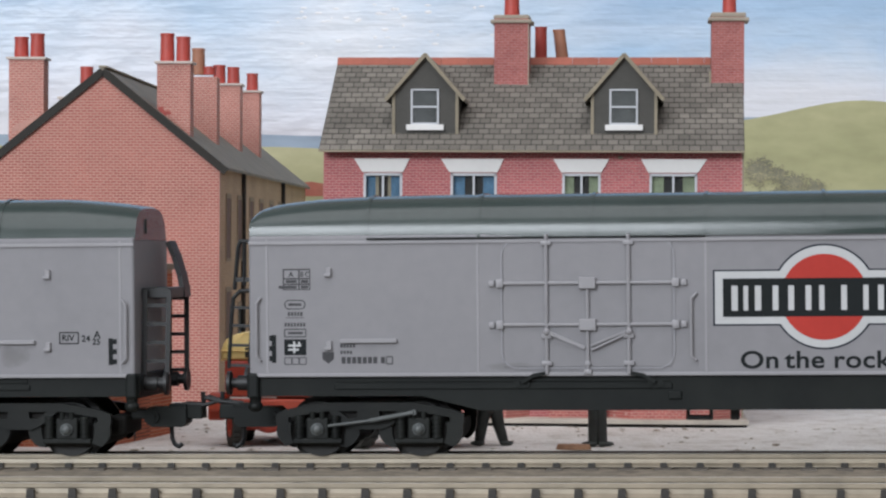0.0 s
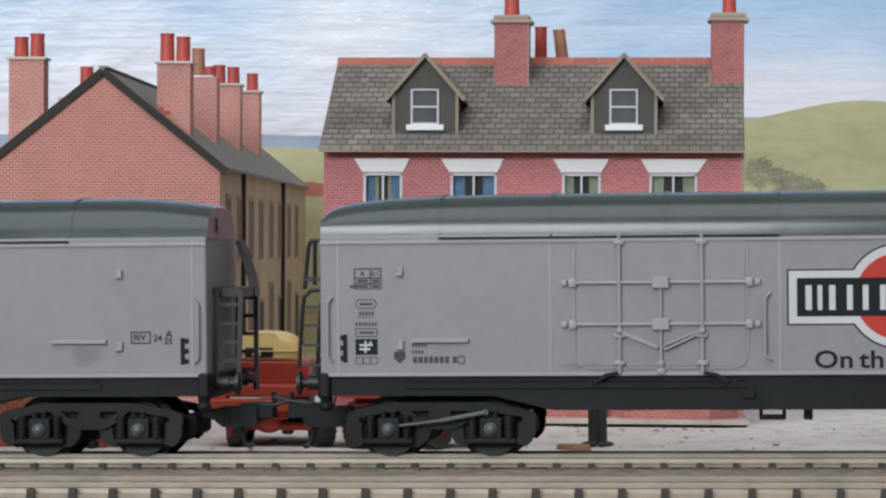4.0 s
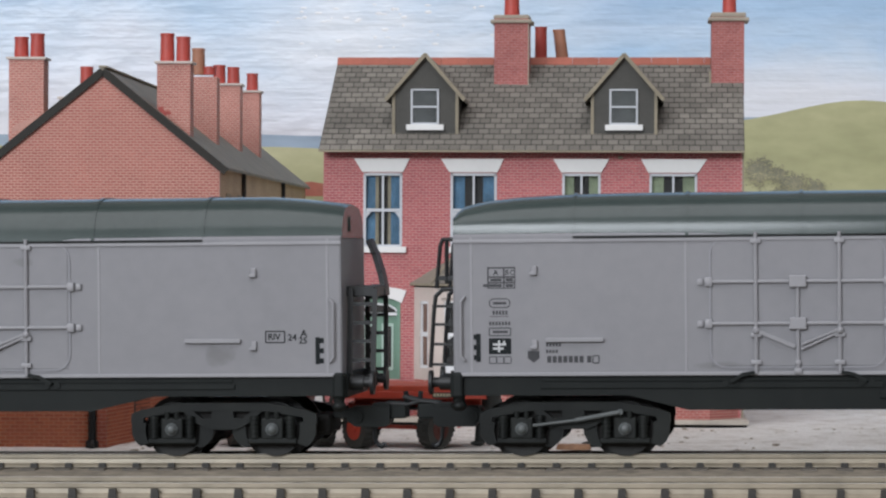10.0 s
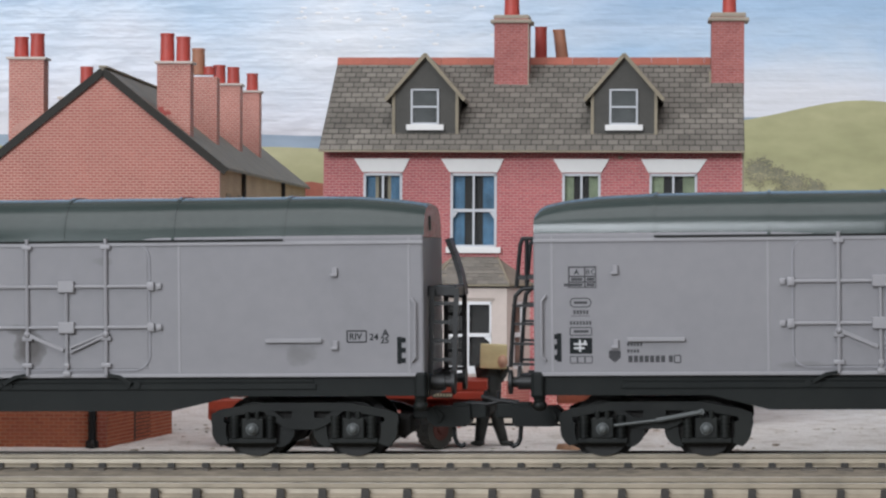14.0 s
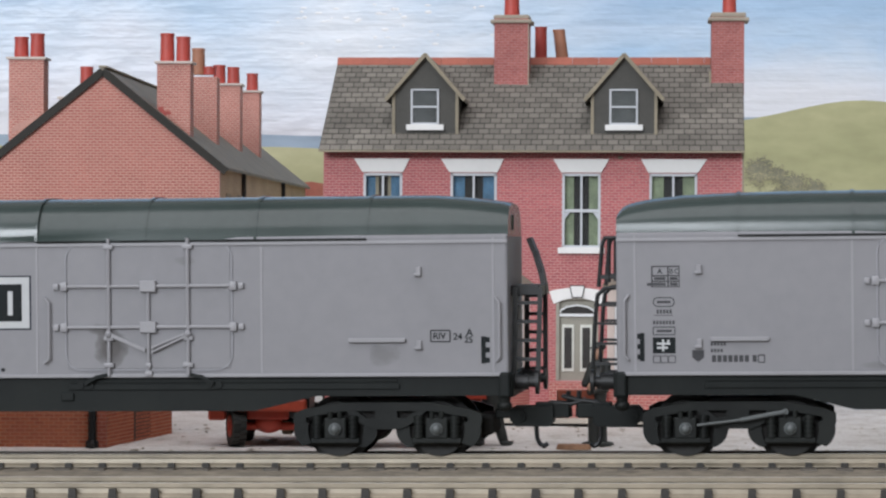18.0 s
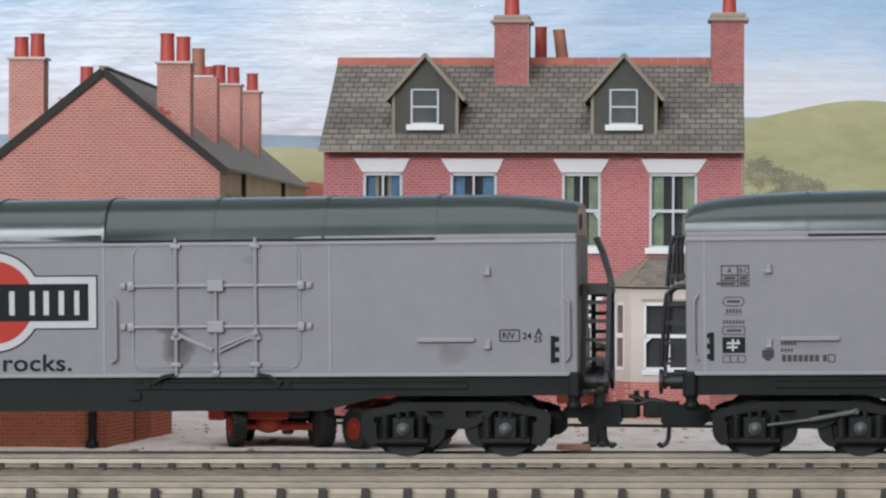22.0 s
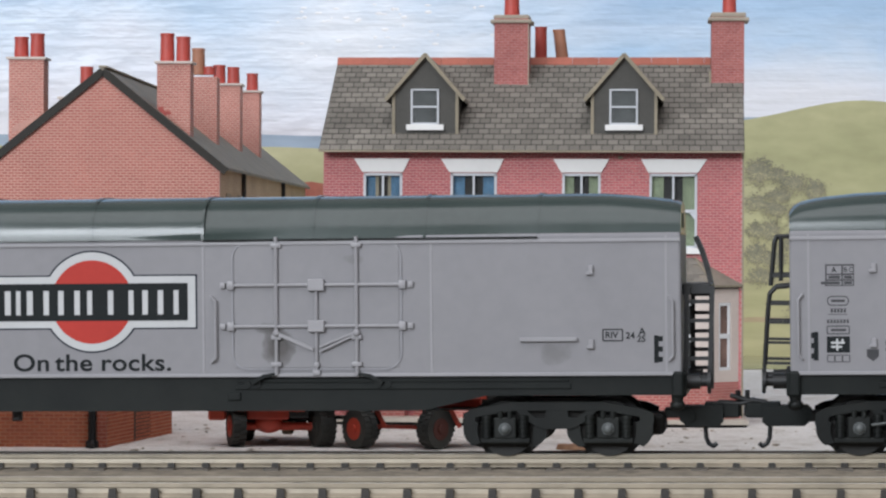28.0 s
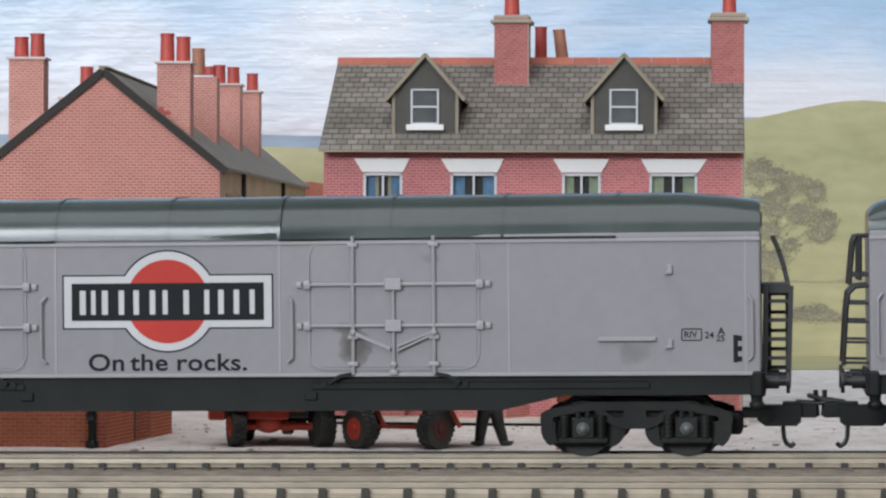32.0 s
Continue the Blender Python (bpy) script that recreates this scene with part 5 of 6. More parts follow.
def dormer(house, x0, x1):
    y0 = 4.2
    zb, ze, za = roof_z(y0) - 0.4, 85.6, 95.4
    xm = (x0 + x1) / 2
    d = part("dormer", prism(B(), [(x0, zb), (x1, zb), (x1, ze), (xm, za), (x0, ze)], y0, 40.0), DORMER_GREY, house, "dark grey roof dormer with a gable")
    o = 1.7
    rb = B()
    sl = (za - ze) / (xm - x0)
    for s in (-1, 1):
        e = xm + s * (xm - x0 + o)
        prism(rb, [(xm, za + 0.1), (xm, za + 1.0), (e, ze - sl * o + 0.9), (e, ze - sl * o)], y0 - 1.2, 41.5)
    part("dormer_roof", rb, SLATE_OLD, d)
    vb = B()
    for s in (-1, 1):
        e = xm + s * (xm - x0 + o)
        bar(vb, (xm, y0 - 1.4, za + 0.6), (e, y0 - 1.4, ze - sl * o + 0.45), 0.95, 0.5)
    part("barge_board", vb, CARD, d, "buff card barge boards")
    for x in (x0 + 0.3, x1 - 0.3):
        part("corner_strip", box(B(), x - 0.4, x + 0.4, y0 - 0.35, y0 + 0.3, zb, ze + 0.3), CARD, d)
    w = part("dormer_window", box(B(), xm - 3.8, xm + 3.6, y0 - 0.15, y0 + 0.2, 77.6, 87.0), DORMER_ROOM, d, "small sash window")
    fr = B()
    for a in ((xm - 3.8, xm - 3.3, 77.6, 87.0), (xm + 3.1, xm + 3.6, 77.6, 87.0), (xm - 3.8, xm + 3.6, 77.6, 78.2), (xm - 3.8, xm + 3.6, 86.6, 87.0), (xm - 3.8, xm + 3.6, 82.1, 82.6)):
        box(fr, a[0], a[1], y0 - 0.6, y0 + 0.1, a[2], a[3])
    part("window_frame", fr, FRAME_GREY, w)
    part("pane", box(B(), xm - 3.2, xm + 3.0, y0 - 0.3, y0 - 0.22, 78.2, 86.6), GLASS, w)
    part("window_sill", box(B(), xm - 4.9, xm + 4.9, y0 - 1.2, y0 + 0.2, 76.2, 77.7, 0.1), WHITE_CARD, w)


def villa_bricks(front, x0, x1, holes):
    def spans(v):
        out, a = [], x0 + 0.1
        for h in sorted(holes):
            if h[2] - 0.3 < v < h[3] + 0.3:
                out.append((a, h[0]))
                a = h[1]
        return out + [(a, x1 - 0.1)]
    brick_skin(front, "red_card", 1.75, 0.72, 0.2, 1.8, 72.1, spans, (0, 0), (1, 0), lambda u, v: u < 30 and 46 < v < 68)


LATER = []
DORMER_ROOM = surface("grey_dormer_room", (0.115, 0.125, 0.125), 0.6, vary=0.3, blotch=150, relief=0.05)


def villa():
    h = thing("brick_villa", "pair of red brick model houses with slate roof, bays and dormers", "house", at(0, 733.6, 0, 0, 0, -4), group="model houses")
    X0, X1 = -31.3, 77.3
    wins = [(-20.8, -10.7, CURTAIN_BLUE, -23.3, -8.8), (1.9, 13.9, CURTAIN_BLUE, -0.7, 15.7), (30.9, 40.8, CURTAIN_GREEN, 28.5, 43.0), (53.4, 65.7, CURTAIN_GREEN, 51.2, 68.2)]
    holes = [(a, b, 45.7, 64.9) for a, b, *_ in wins] + [(-22.5, -11.0, 11.3, 33.0), (29.4, 40.4, 11.3, 33.0)]
    front = part("front_wall", wall_with_holes(X0, X1, 1.8, 72.2, F, F + 2.0, holes), MORTAR_RED, h, "printed red brick front wall")
    LATER.append(lambda: villa_bricks(front, X0, X1, holes))
    back = B()
    box(back, X0, X1, 86, 88, 1.8, 69.8)
    part("back_wall", back, BRICK_RED, h)
    # Darker copy of the front brick, with the shade of the ends in its colour.
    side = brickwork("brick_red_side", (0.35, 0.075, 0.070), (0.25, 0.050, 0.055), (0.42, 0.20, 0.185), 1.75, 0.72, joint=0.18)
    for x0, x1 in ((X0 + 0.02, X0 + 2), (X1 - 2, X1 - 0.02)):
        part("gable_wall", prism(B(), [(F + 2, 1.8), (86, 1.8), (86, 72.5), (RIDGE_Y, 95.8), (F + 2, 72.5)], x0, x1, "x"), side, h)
    for a, b, c, l0, l1 in wins:
        sash_window(h, a, b, 45.7, 64.9, c)
        lintel_and_sill(h, l0, l1, a, b, 65.2, 45.8)
    villa_door(h, -22.5, -11.0, DOOR_GREEN, "green panelled double door with glass")
    villa_door(h, 29.4, 40.4, DOOR_OLIVE, "olive grey panelled double door with glass")
    bay(h, -7.5, 22.7, -1.7, 17.0, 1.0, 13.1)
    bay(h, 42.6, 76.6, 48.8, 69.0, 52.2, 64.8)
    part("corner_edge", box(B(), X1 - 0.02, X1 + 0.45, -0.2, 2.2, 1.9, 70.4), CARD, h, "bare card edge of the end wall")
    part("wall_peg", box(B(), 45.3, 46.5, -0.9, 0.1, 68.7, 69.4, 0.1), CARD, h, "tiny buff card peg")
    # card base
    # Black strip drawn in as the shadow gap under the card base.
    part("base_gap", box(B(), X0 - 2.6, X1 + 1.1, -9.6, 92, 0.0, 0.8), SOOT_SHADE, h)
    part("card_base", box(B(), X0 - 3, X1 + 1.5, -10.5, 93, 0.8, 1.9, 0.1), surface("base_card", (0.55, 0.50, 0.43), 0.8), h, "pale card base of the house")
    # roof
    rb = B()
    ex0, ex1, rx0, rx1 = X0 - 0.8, X1 + 0.4, X0 - 1.2, X1 + 1.6
    v = [(ex0, EAVE_Y, EAVE_Z), (ex1, EAVE_Y, EAVE_Z), (rx1, RIDGE_Y, RIDGE_Z), (rx0, RIDGE_Y, RIDGE_Z), (ex0, 93.5, EAVE_Z), (ex1, 93.5, EAVE_Z)]
    top = [rb.verts.new(p) for p in v]
    low = [rb.verts.new((p[0], p[1], p[2] - 0.5)) for p in v]
    for f in ((0, 1, 2, 3), (3, 2, 5, 4)):
        rb.faces.new([top[i] for i in f])
        rb.faces.new([low[i] for i in f[::-1]])
    for a, b in ((0, 1), (1, 2), (2, 5), (5, 4), (4, 3), (3, 0)):
        rb.faces.new((top[a], top[b], low[b], low[a]))
    roof = part("roof", rb, SLATE_BED, h, "grey slate roof")
    part("fascia_board", box(B(), ex0, ex1, EAVE_Y - 0.4, EAVE_Y + 0.3, EAVE_Z - 0.55, EAVE_Z - 0.05), CARD, roof, "buff card edge of the eaves")
    # slates
    rows, n = 17, 39
    whole = tag_mesh(box(B(), -1.28, 1.28, -0.02, 0.24, 0, 2.46), "slate")
    whole.materials.append(SLATE)
    rest = B()
    pitch_deg = math.degrees(math.atan2(RIDGE_Z - EAVE_Z, RIDGE_Y - EAVE_Y))
    hide = [-5.1, 46.75]
    for r in range(rows):
        u = r / rows
        y, z = EAVE_Y + (RIDGE_Y - EAVE_Y) * u, EAVE_Z + (RIDGE_Z - EAVE_Z) * u
        xa, xb = ex0 + (rx0 - ex0) * u, ex1 + (rx1 - ex1) * u
        w = (xb - xa) / n
        for i in range(n + (r % 2)):
            x, wide = xa + w * (i + 0.5 - (0.5 if r % 2 else 0.0)), 1.28
            if r % 2 and i in (0, n):
                x, wide = (xa + w * 0.25, 0.63) if i == 0 else (xb - w * 0.25, 0.63)
            if y > 6.5 and any(abs(x - m) < min(6.4, (95.0 - z) * 0.9 - 2.4) for m in hide):
                continue
            m = (y - 0.05, z + 0.08, pitch_deg - 90 + 2.0 + random.uniform(-0.5, 0.9), 0, random.uniform(-0.5, 0.5))
            if wide > 1 and 9 < x < 62 and r < 15:
                part("slate", whole, SLATE, roof).matrix_basis = at(x, *m)
            else:
                vs = set(rest.verts)
                box(rest, -wide, wide, -0.02, 0.24, 0, 2.46)
                mm = at(x, *m)
                mm.translation = mm.translation / MM
                turned(rest, [v for v in rest.verts if v not in vs], mm)
    tagged(part("slate_rest", rest, SLATE_REST, roof, "overlapping printed slates"), kind="stuff")
    # ridge tiles
    rt = prism(B(), [(-1.7, -1.3), (0, 0.5), (1.7, -1.3), (1.7, -1.9), (0, -0.2), (-1.7, -1.9)], -3.55, 3.55, "x")
    rt = tag_mesh(rt, "ridge_tile")
    rt.materials.append(RIDGE)
    for i in range(15):
        x = rx0 + 3.6 + i * 7.2
        t = part("ridge_tile", rt, RIDGE, roof)
        t.matrix_basis = at(x, RIDGE_Y, RIDGE_Z + 0.95)
    dormer(h, -13.7, 3.5)
    dormer(h, 38.2, 55.3)
    # stacks: one on the party wall, one on the end gable
    st = part("chimney", box(B(), -4.6, 4.6, -4.5, 4.5, 0, 20.6, 0.1), BRICK_STACK_RED, h, "tall red brick chimney stack")
    part("corner_edge", box(B(), 4.55, 4.8, -4.7, -4.0, 0, 19.3), CAP_BUFF, st, "bare card corner")
    st.matrix_basis = at(16.2, 35.8, 87.0, 0, 0, -2)
    part("stack_cap", box(B(), -5.6, 5.6, -5.3, 5.3, 19.3, 20.3, 0.3), CAP_BUFF, st, "buff oversailing cap")
    part("stack_cap", box(B(), -4.8, 4.8, -4.5, 4.5, 20.3, 21.6, 0.4), CAP_BUFF, st)
    pot(st, -0.2, 0, 21.5, 7.5, 2.1, POT)
    rear = part("chimney", box(B(), 19.0, 33.5, 52, 61, 85, 97.0, 0.1), BRICK_STACK_RED, h, "red brick chimney stack behind the ridge")
    pot(rear, 23.2, 56, 96.8, 10.4, 1.75, POT)
    pot(rear, 29.4, 56, 96.8, 9.6, 1.75, POT_BUFF, (-1.2, 0))
    st = part("chimney", box(B(), -4.3, 4.5, -4.5, 4.5, 0, 22.0, 0.1), BRICK_STACK_RED, h, "red brick end chimney stack")
    st.matrix_basis = at(74.3, 37.0, 87.0, 0, 0, 0)
    part("stack_cap", box(B(), -5.2, 5.8, -5.4, 5.4, 19.9, 20.9, 0.3), CAP_BUFF, st, "buff oversailing cap")
    part("stack_cap", box(B(), -4.5, 5.0, -4.6, 4.6, 20.9, 22.3, 0.4), CAP_BUFF, st)
    part("flashing", box(B(), -4.9, -4.3, -4.6, -3.8, 0.2, 6.5), CARD, st)
    pot(st, 0.6, 0, 22.5, 8.0, 1.9, POT)
    return h


BRICK_STACK_RED = brickwork("brick_stack_red", (0.45, 0.160, 0.145), (0.38, 0.120, 0.112), (0.48, 0.25, 0.23), 1.75, 0.72, joint=0.18)
villa()


# ---------------------------------------------------------------- terrace seen from its gable end
def terrace():
    h = thing("brick_terrace", "row of pink brick model terraced houses seen from the gable end", "house", at(-65.4, 826, 0, 0, 0, -2.3), group="model houses")
    W, L, E, A = -69.0, 282.0, 69.4, 97.1
    xm = W / 2
    gable = part("gable_wall", prism(B(), [(0, 0), (W, 0), (W, E), (xm, A), (0, E)], 0, 2), MORTAR_PINK, h, "pink printed brick gable wall")

    def gable_span(v):
        cut = 0.1 if v < E else 0.1 + (v - E) / (A - E) * -xm
        return [(W + cut, -cut)]
    LATER.append(lambda: brick_skin(gable, "pink_card", 1.95, 0.83, 0.28, 0, A - 0.5, gable_span, (0, 0), (1, 0), lambda u, v: 74 < v < 90))
    part("rear_gable", prism(B(), [(0, 0), (W, 0), (W, E), (xm, A), (0, E)], L - 2, L), BRICK_PINK, h)
    for x0, x1 in ((-2.0, -0.02), (W + 0.02, W + 2)):
        part("side_wall", box(B(), x0, x1, 2, L - 2, 0, E), BRICK_TAN, h, "tan printed brick side wall")
    # openings and pipes along the street side
    for i in range(4):
        y = 12 + i * 64
        for dy, w, z0, z1, m, nm, lb in ((4, 11.0, 42, 60, ROOM_BROWN, "window", "tall dark sash window"), (34, 11.0, 42, 60, ROOM_BROWN, "window", "tall dark sash window"),
                                         (4, 13.0, 12, 32, ROOM_BROWN, "window", "tall dark sash window"), (36, 12.0, 0.3, 27, BARGE, "front_door", "dark street door")):
            o = part(nm, box(B(), -0.3, 0.12, y + dy, y + dy + w, z0, z1), m, h, lb)
            part("surround", wall_frame(y + dy, w, z0, z1), TAN_STONE, o)
    for y in (58, 186):
        part("drainpipe", rod(B(), (0.7, y, 0), (0.7, y, E), 0.7, 8), BARGE, h, "dark drainpipe")
    rb = B()
    for s in (-1, 1):
        e = xm + s * (-xm + 1.8)
        ez = E - (A - E) / (-xm) * 1.8
        prism(rb, [(xm, A), (xm, A + 0.9), (e, ez + 0.9), (e, ez)], -0.6, L + 0.5)
    roof = part("roof", rb, SLATE_OLD, h, "weathered grey slate roof")
    vb = B()
    for s in (-1, 1):
        e = xm + s * (-xm + 2.0)
        ez = E - (A - E) / (-xm) * 2.0
        bar(vb, (xm, -0.7, A - 0.4), (e, -0.7, ez - 0.4), 2.3, 0.7)
    part("barge_board", vb, BARGE, h, "sooty dark barge boards")
    part("ridge_cap", box(B(), xm - 1.2, xm + 1.2, -0.6, L + 0.4, A + 0.6, A + 1.3, 0.2), CARD, roof)
    slope = (A - E) / (-xm)

    def stack(x0, x1, y, ztop, cap, pots, mat=BRICK_STACK):
        zb = E + min(-x1, x0 - W) * slope - 1.5
        s = part("chimney", box(B(), x0, x1, y, y + 8, zb, ztop, 0.1), mat, h, "brick chimney stack on the roof slope")
        if cap:
            part("stack_cap", box(B(), x0 - 0.7, x1 + 0.7, y - 0.7, y + 8.7, ztop - 0.1, ztop + 0.65, 0.15), STONE, s, "pale cap stone")
        for px, hh, m in pots:
            pot(s, px, y + 4, ztop + 0.8, hh, 2.15, m)
        return s

    near = stack(-19.7, -9.8, 8, 99.6, True, ((-17.2, 8.3, POT), (-12.4, 7.3, POT)))
    part("paint_smear", prism(B(), [(-19.3, 84.3), (-17.6, 83.7), (-16.9, 84.6), (-15.4, 84.5), (-15.7, 85.5), (-17.4, 85.6), (-18.1, 86.9), (-19.2, 86.6)], 7.9, 8.0), POT, near, "smear of red paint")
    stack(-19.5, -9.4, 70, 99.4, False, ((-15.8, 8.4, POT_BUFF), (-12.2, 2.6, POT)))
    stack(-19.5, -9.4, 136, 100.4, True, ((-17.0, 6.3, POT), (-12.2, 5.6, POT)))
    stack(-19.5, -9.4, 198, 101.4, True, ((-12.4, 6.2, POT),))
    end = stack(W + 5.2, W + 15.6, 8, 100.8, True, ((W + 8.2, 6.0, POT), (W + 13.0, 7.0, POT)))
    part("filler_smear", prism(B(), [(W + 6.0, 78.6), (W + 9.5, 80.2), (W + 12.6, 82.2), (W + 14.6, 84.6), (W + 13.0, 84.0), (W + 10.6, 82.4), (W + 8.4, 82.0), (W + 6.4, 80.6)], 7.9, 8.0), surface("pale_filler", (0.55, 0.30, 0.25), 0.85, vary=0.2), end, "pale smear of filler")
    stack(W + 9.4, W + 19.5, 70, 92.3, True, ((W + 17.4, 9.6, POT),))
    return h


TAN_STONE = surface("tan_stone", (0.30, 0.23, 0.155), 0.75, vary=0.1)


def wall_frame(y, w, z0, z1):
    b = B()
    for a in ((y - 0.8, y, z0 - 0.8, z1 + 0.8), (y + w, y + w + 0.8, z0 - 0.8, z1 + 0.8), (y, y + w, z1, z1 + 1.4), (y, y + w, z0 - 0.9, z0)):
        box(b, -0.2, 0.3, a[0], a[1], max(0.1, a[2]), a[3])
    return b


terrace()


# ---------------------------------------------------------------- low brick building beside the line
def annexe():
    h = thing("brick_annexe", "low orange-red brick model building with a drainpipe by the line", "building", group="model houses")
    front = part("front_wall", box(B(), -122, -76, 640, 642, 0, 40), MORTAR_ORANGE, h, "orange-red brick front wall")
    a, c = (-76.0, 640.02), (-65.9, 688.0)
    side = part("side_wall", prism(B(), [a, c, (c[0] - 2, c[1]), (a[0] - 2, a[1] + 2)], 0, 40, "z"), MORTAR_ORANGE, h, "shaded brick side wall")
    d = Vector((c[0] - a[0], c[1] - a[1]))
    n = d.length
    d.normalize()
    LATER.append(lambda: brick_skin(front, "orange_card", 2.2, 0.85, 0.2, 0, 39.8, lambda v: [(-122, -78.3)], (0, 640), (1, 0), lambda u, v: v < 14 and u > -104))
    LATER.append(lambda: brick_skin(side, "orange_card", 2.2, 0.85, 0.2, 0, 39.8, lambda v: [(0.1, n - 0.1)], a, (d.x, d.y), lambda u, v: v < 14))
    part("rear_wall", prism(B(), [c, (-67, 692), (-122, 692), (-122, 690), (-68, 690)], 0, 40, "z"), BRICK_ORANGE, h)
    part("brick_pier", box(B(), -78.2, -76.0, 639.2, 640.0, 0, 40), BRICK_ORANGE, h)
    part("roof", prism(B(), [(-123, 639), (-75.6, 639), (-65.2, 688.4), (-66, 693), (-123, 693)], 40, 41.4, "z"), SLATE_OLD, h, "flat grey roof with a thin edge")
    dp = B()
    rod(dp, (-79.2, 638.9, 1.2), (-79.2, 638.9, 39.5), 0.9, 10)
    rod(dp, (-79.2, 638.9, 1.4), (-79.2, 637.6, 0.4), 0.9, 10)
    box(dp, -80.6, -77.8, 638.0, 640, 0.0, 1.6, 0.2)
    part("drainpipe", dp, BLACK_PLASTIC, h, "black cast drainpipe", True)
    part("side_door", prism(B(), [(-71.9, 659), (-69.4, 671), (-69.8, 671.1), (-72.3, 659.1)], 0.2, 26, "z"), BARGE, h, "dark side doorway")
    return h


annexe()


# ---------------------------------------------------------------- lorry, trailer
def wheel(parent, x, y, r, w, turn=0.0, hub=None):
    b = B()
    rod(b, (0, -w / 2, 0), (0, w / 2, 0), r * 0.96, 28)
    for k in range(22):
        a = 2 * math.pi * k / 22
        for s in (-1, 1):
            vs = bmesh.ops.create_cube(b, size=1.0)["verts"]
            turned(b, vs, Matrix.Rotation(-a - s * 0.07, 4, "Y") @ Matrix.Translation((r * 0.97, s * w * 0.27, 0)) @ Matrix.Diagonal((r * 0.06, w * 0.5, r * 0.15, 1)))
    t = part("wheel", b, TYRE, parent, "black treaded tyre on a red hub")
    t.matrix_basis = at(x, y, r, 0, 0, turn)
    h = B()
    rod(h, (0, -w / 2 - 0.15, 0), (0, w / 2 + 0.15, 0), r * 0.56, 22)
    for s in (-1, 1):
        rod(h, (0, s * w / 2, 0), (0, s * (w / 2 + 0.5), 0), r * 0.22, 12)
    part("hub", h, hub or TRUCK_RED, t, "red wheel hub", True)


HUB_DULL = surface("dull_hub", (0.075, 0.020, 0.014), 0.7, vary=0.3)


def lorry():
    """It stands with its nose to the line."""
    t = thing("lorry", "red model lorry with a rounded yellow cab on the plaster yard", "lorry", at(-39.4, 652.0, 0.1, 0, 0, -2))
    cab = B()
    pts = []
    for i in range(15):
        a = math.pi * i / 14
        pts.append((-2.0 + 8.9 * math.copysign(abs(math.cos(a)) ** 0.6, math.cos(a)), 19.4 + 6.6 * math.sin(a) ** 0.6))
    prism(cab, pts, -9.5, 8.5)
    bmesh.ops.bevel(cab, geom=[e for e in cab.edges if abs(e.verts[0].co.y - e.verts[1].co.y) < 0.1], offset=1.6, segments=3, affect="EDGES", profile=0.5)
    part("cab_top", cab, CAB_YELLOW, t, "rounded yellow cab top", True)
    part("cab_moulding", box(B(), -10.8, 6.8, -9.9, 8.6, 21.7, 22.0, 0.15), CAB_YELLOW, t)
    part("cab_body", box(B(), -9.8, 9.2, -9.8, 9.0, 12.6, 19.6, 0.5), TRUCK_RED, t, "red lower cab")
    part("cab_window", box(B(), -5.2, 1.2, -9.75, -9.3, 20.3, 22.6, 0.2), BLACK_PLASTIC, t, "small dark cab window slot")
    part("cab_blind", box(B(), -3.6, -1.6, -9.9, -9.7, 20.7, 22.2, 0.1), BOX_TAN, t)
    part("bonnet_ledge", box(B(), -9.4, 9.8, -11.0, -9.0, 11.4, 14.4, 0.6), TRAILER_RED, t, "orange-red ledge below the cab")
    part("bumper", box(B(), -13.4, 9.0, -11.5, -9.6, 8.2, 11.0, 0.5), TRAILER_RED, t, "orange-red bumper")
    part("mudguard", box(B(), -13.6, -9.2, -10.5, -3.0, 9.4, 12.2, 0.7), TRAILER_RED, t)
    part("step_plate", box(B(), -13.6, -9.6, -9.8, -6.0, 6.0, 9.4, 0.5), TRAILER_RED, t)
    part("chassis", box(B(), -4.8, 4.8, -9.0, 17.0, 6.2, 9.8, 0.4), TRUCK_RED, t, "red chassis")
    ax = B()
    rod(ax, (-7.5, -7.0, 4.6), (11.0, -7.0, 4.6), 0.9, 10)
    bmesh.ops.create_uvsphere(ax, u_segments=16, v_segments=10, radius=2.2, matrix=Matrix.Translation((0, -7.0, 5.2)) @ Matrix.Diagonal((1.5, 1, 1, 1)))
    part("front_axle", ax, TRUCK_RED, t, "red axle with a round casing", True)
    part("rear_axle", rod(B(), (-7, 12.0, 4.6), (7, 12.0, 4.6), 0.8, 10), BLACK_PLASTIC, t)
    for y in (-7.0, 12.0):
        wheel(t, -7.4, y, 4.6, 3.0, -72)
        wheel(t, 12.2 if y < 0 else 10.6, y, 4.55, 3.6, -64, TYRE)
    part("engine_casing", box(B(), 1.8, 9.4, -8.4, 8.0, 6.4, 12.4, 0.6), BLACK_PLASTIC, t, "black engine casing under the cab")
    # Unseen plate, added to darken the ground beneath the lorry.
    part("floor_pan", box(B(), -9.0, 11.4, -5.0, 23.0, 5.6, 6.1, 0.2), SOOT_SHADE, t, "added unseen plate that keeps light off the ground below")
    part("load_bed", box(B(), -9.4, 9.4, 9.2, 24.0, 10.4, 12.6, 0.3), TRAILER_RED, t, "orange-red flat bed")
    part("fuel_tank", box(B(), 2.6, 5.2, -3.0, 2.0, 2.4, 6.0, 0.6), surface("dusty_brass", (0.22, 0.17, 0.11), 0.5), t)


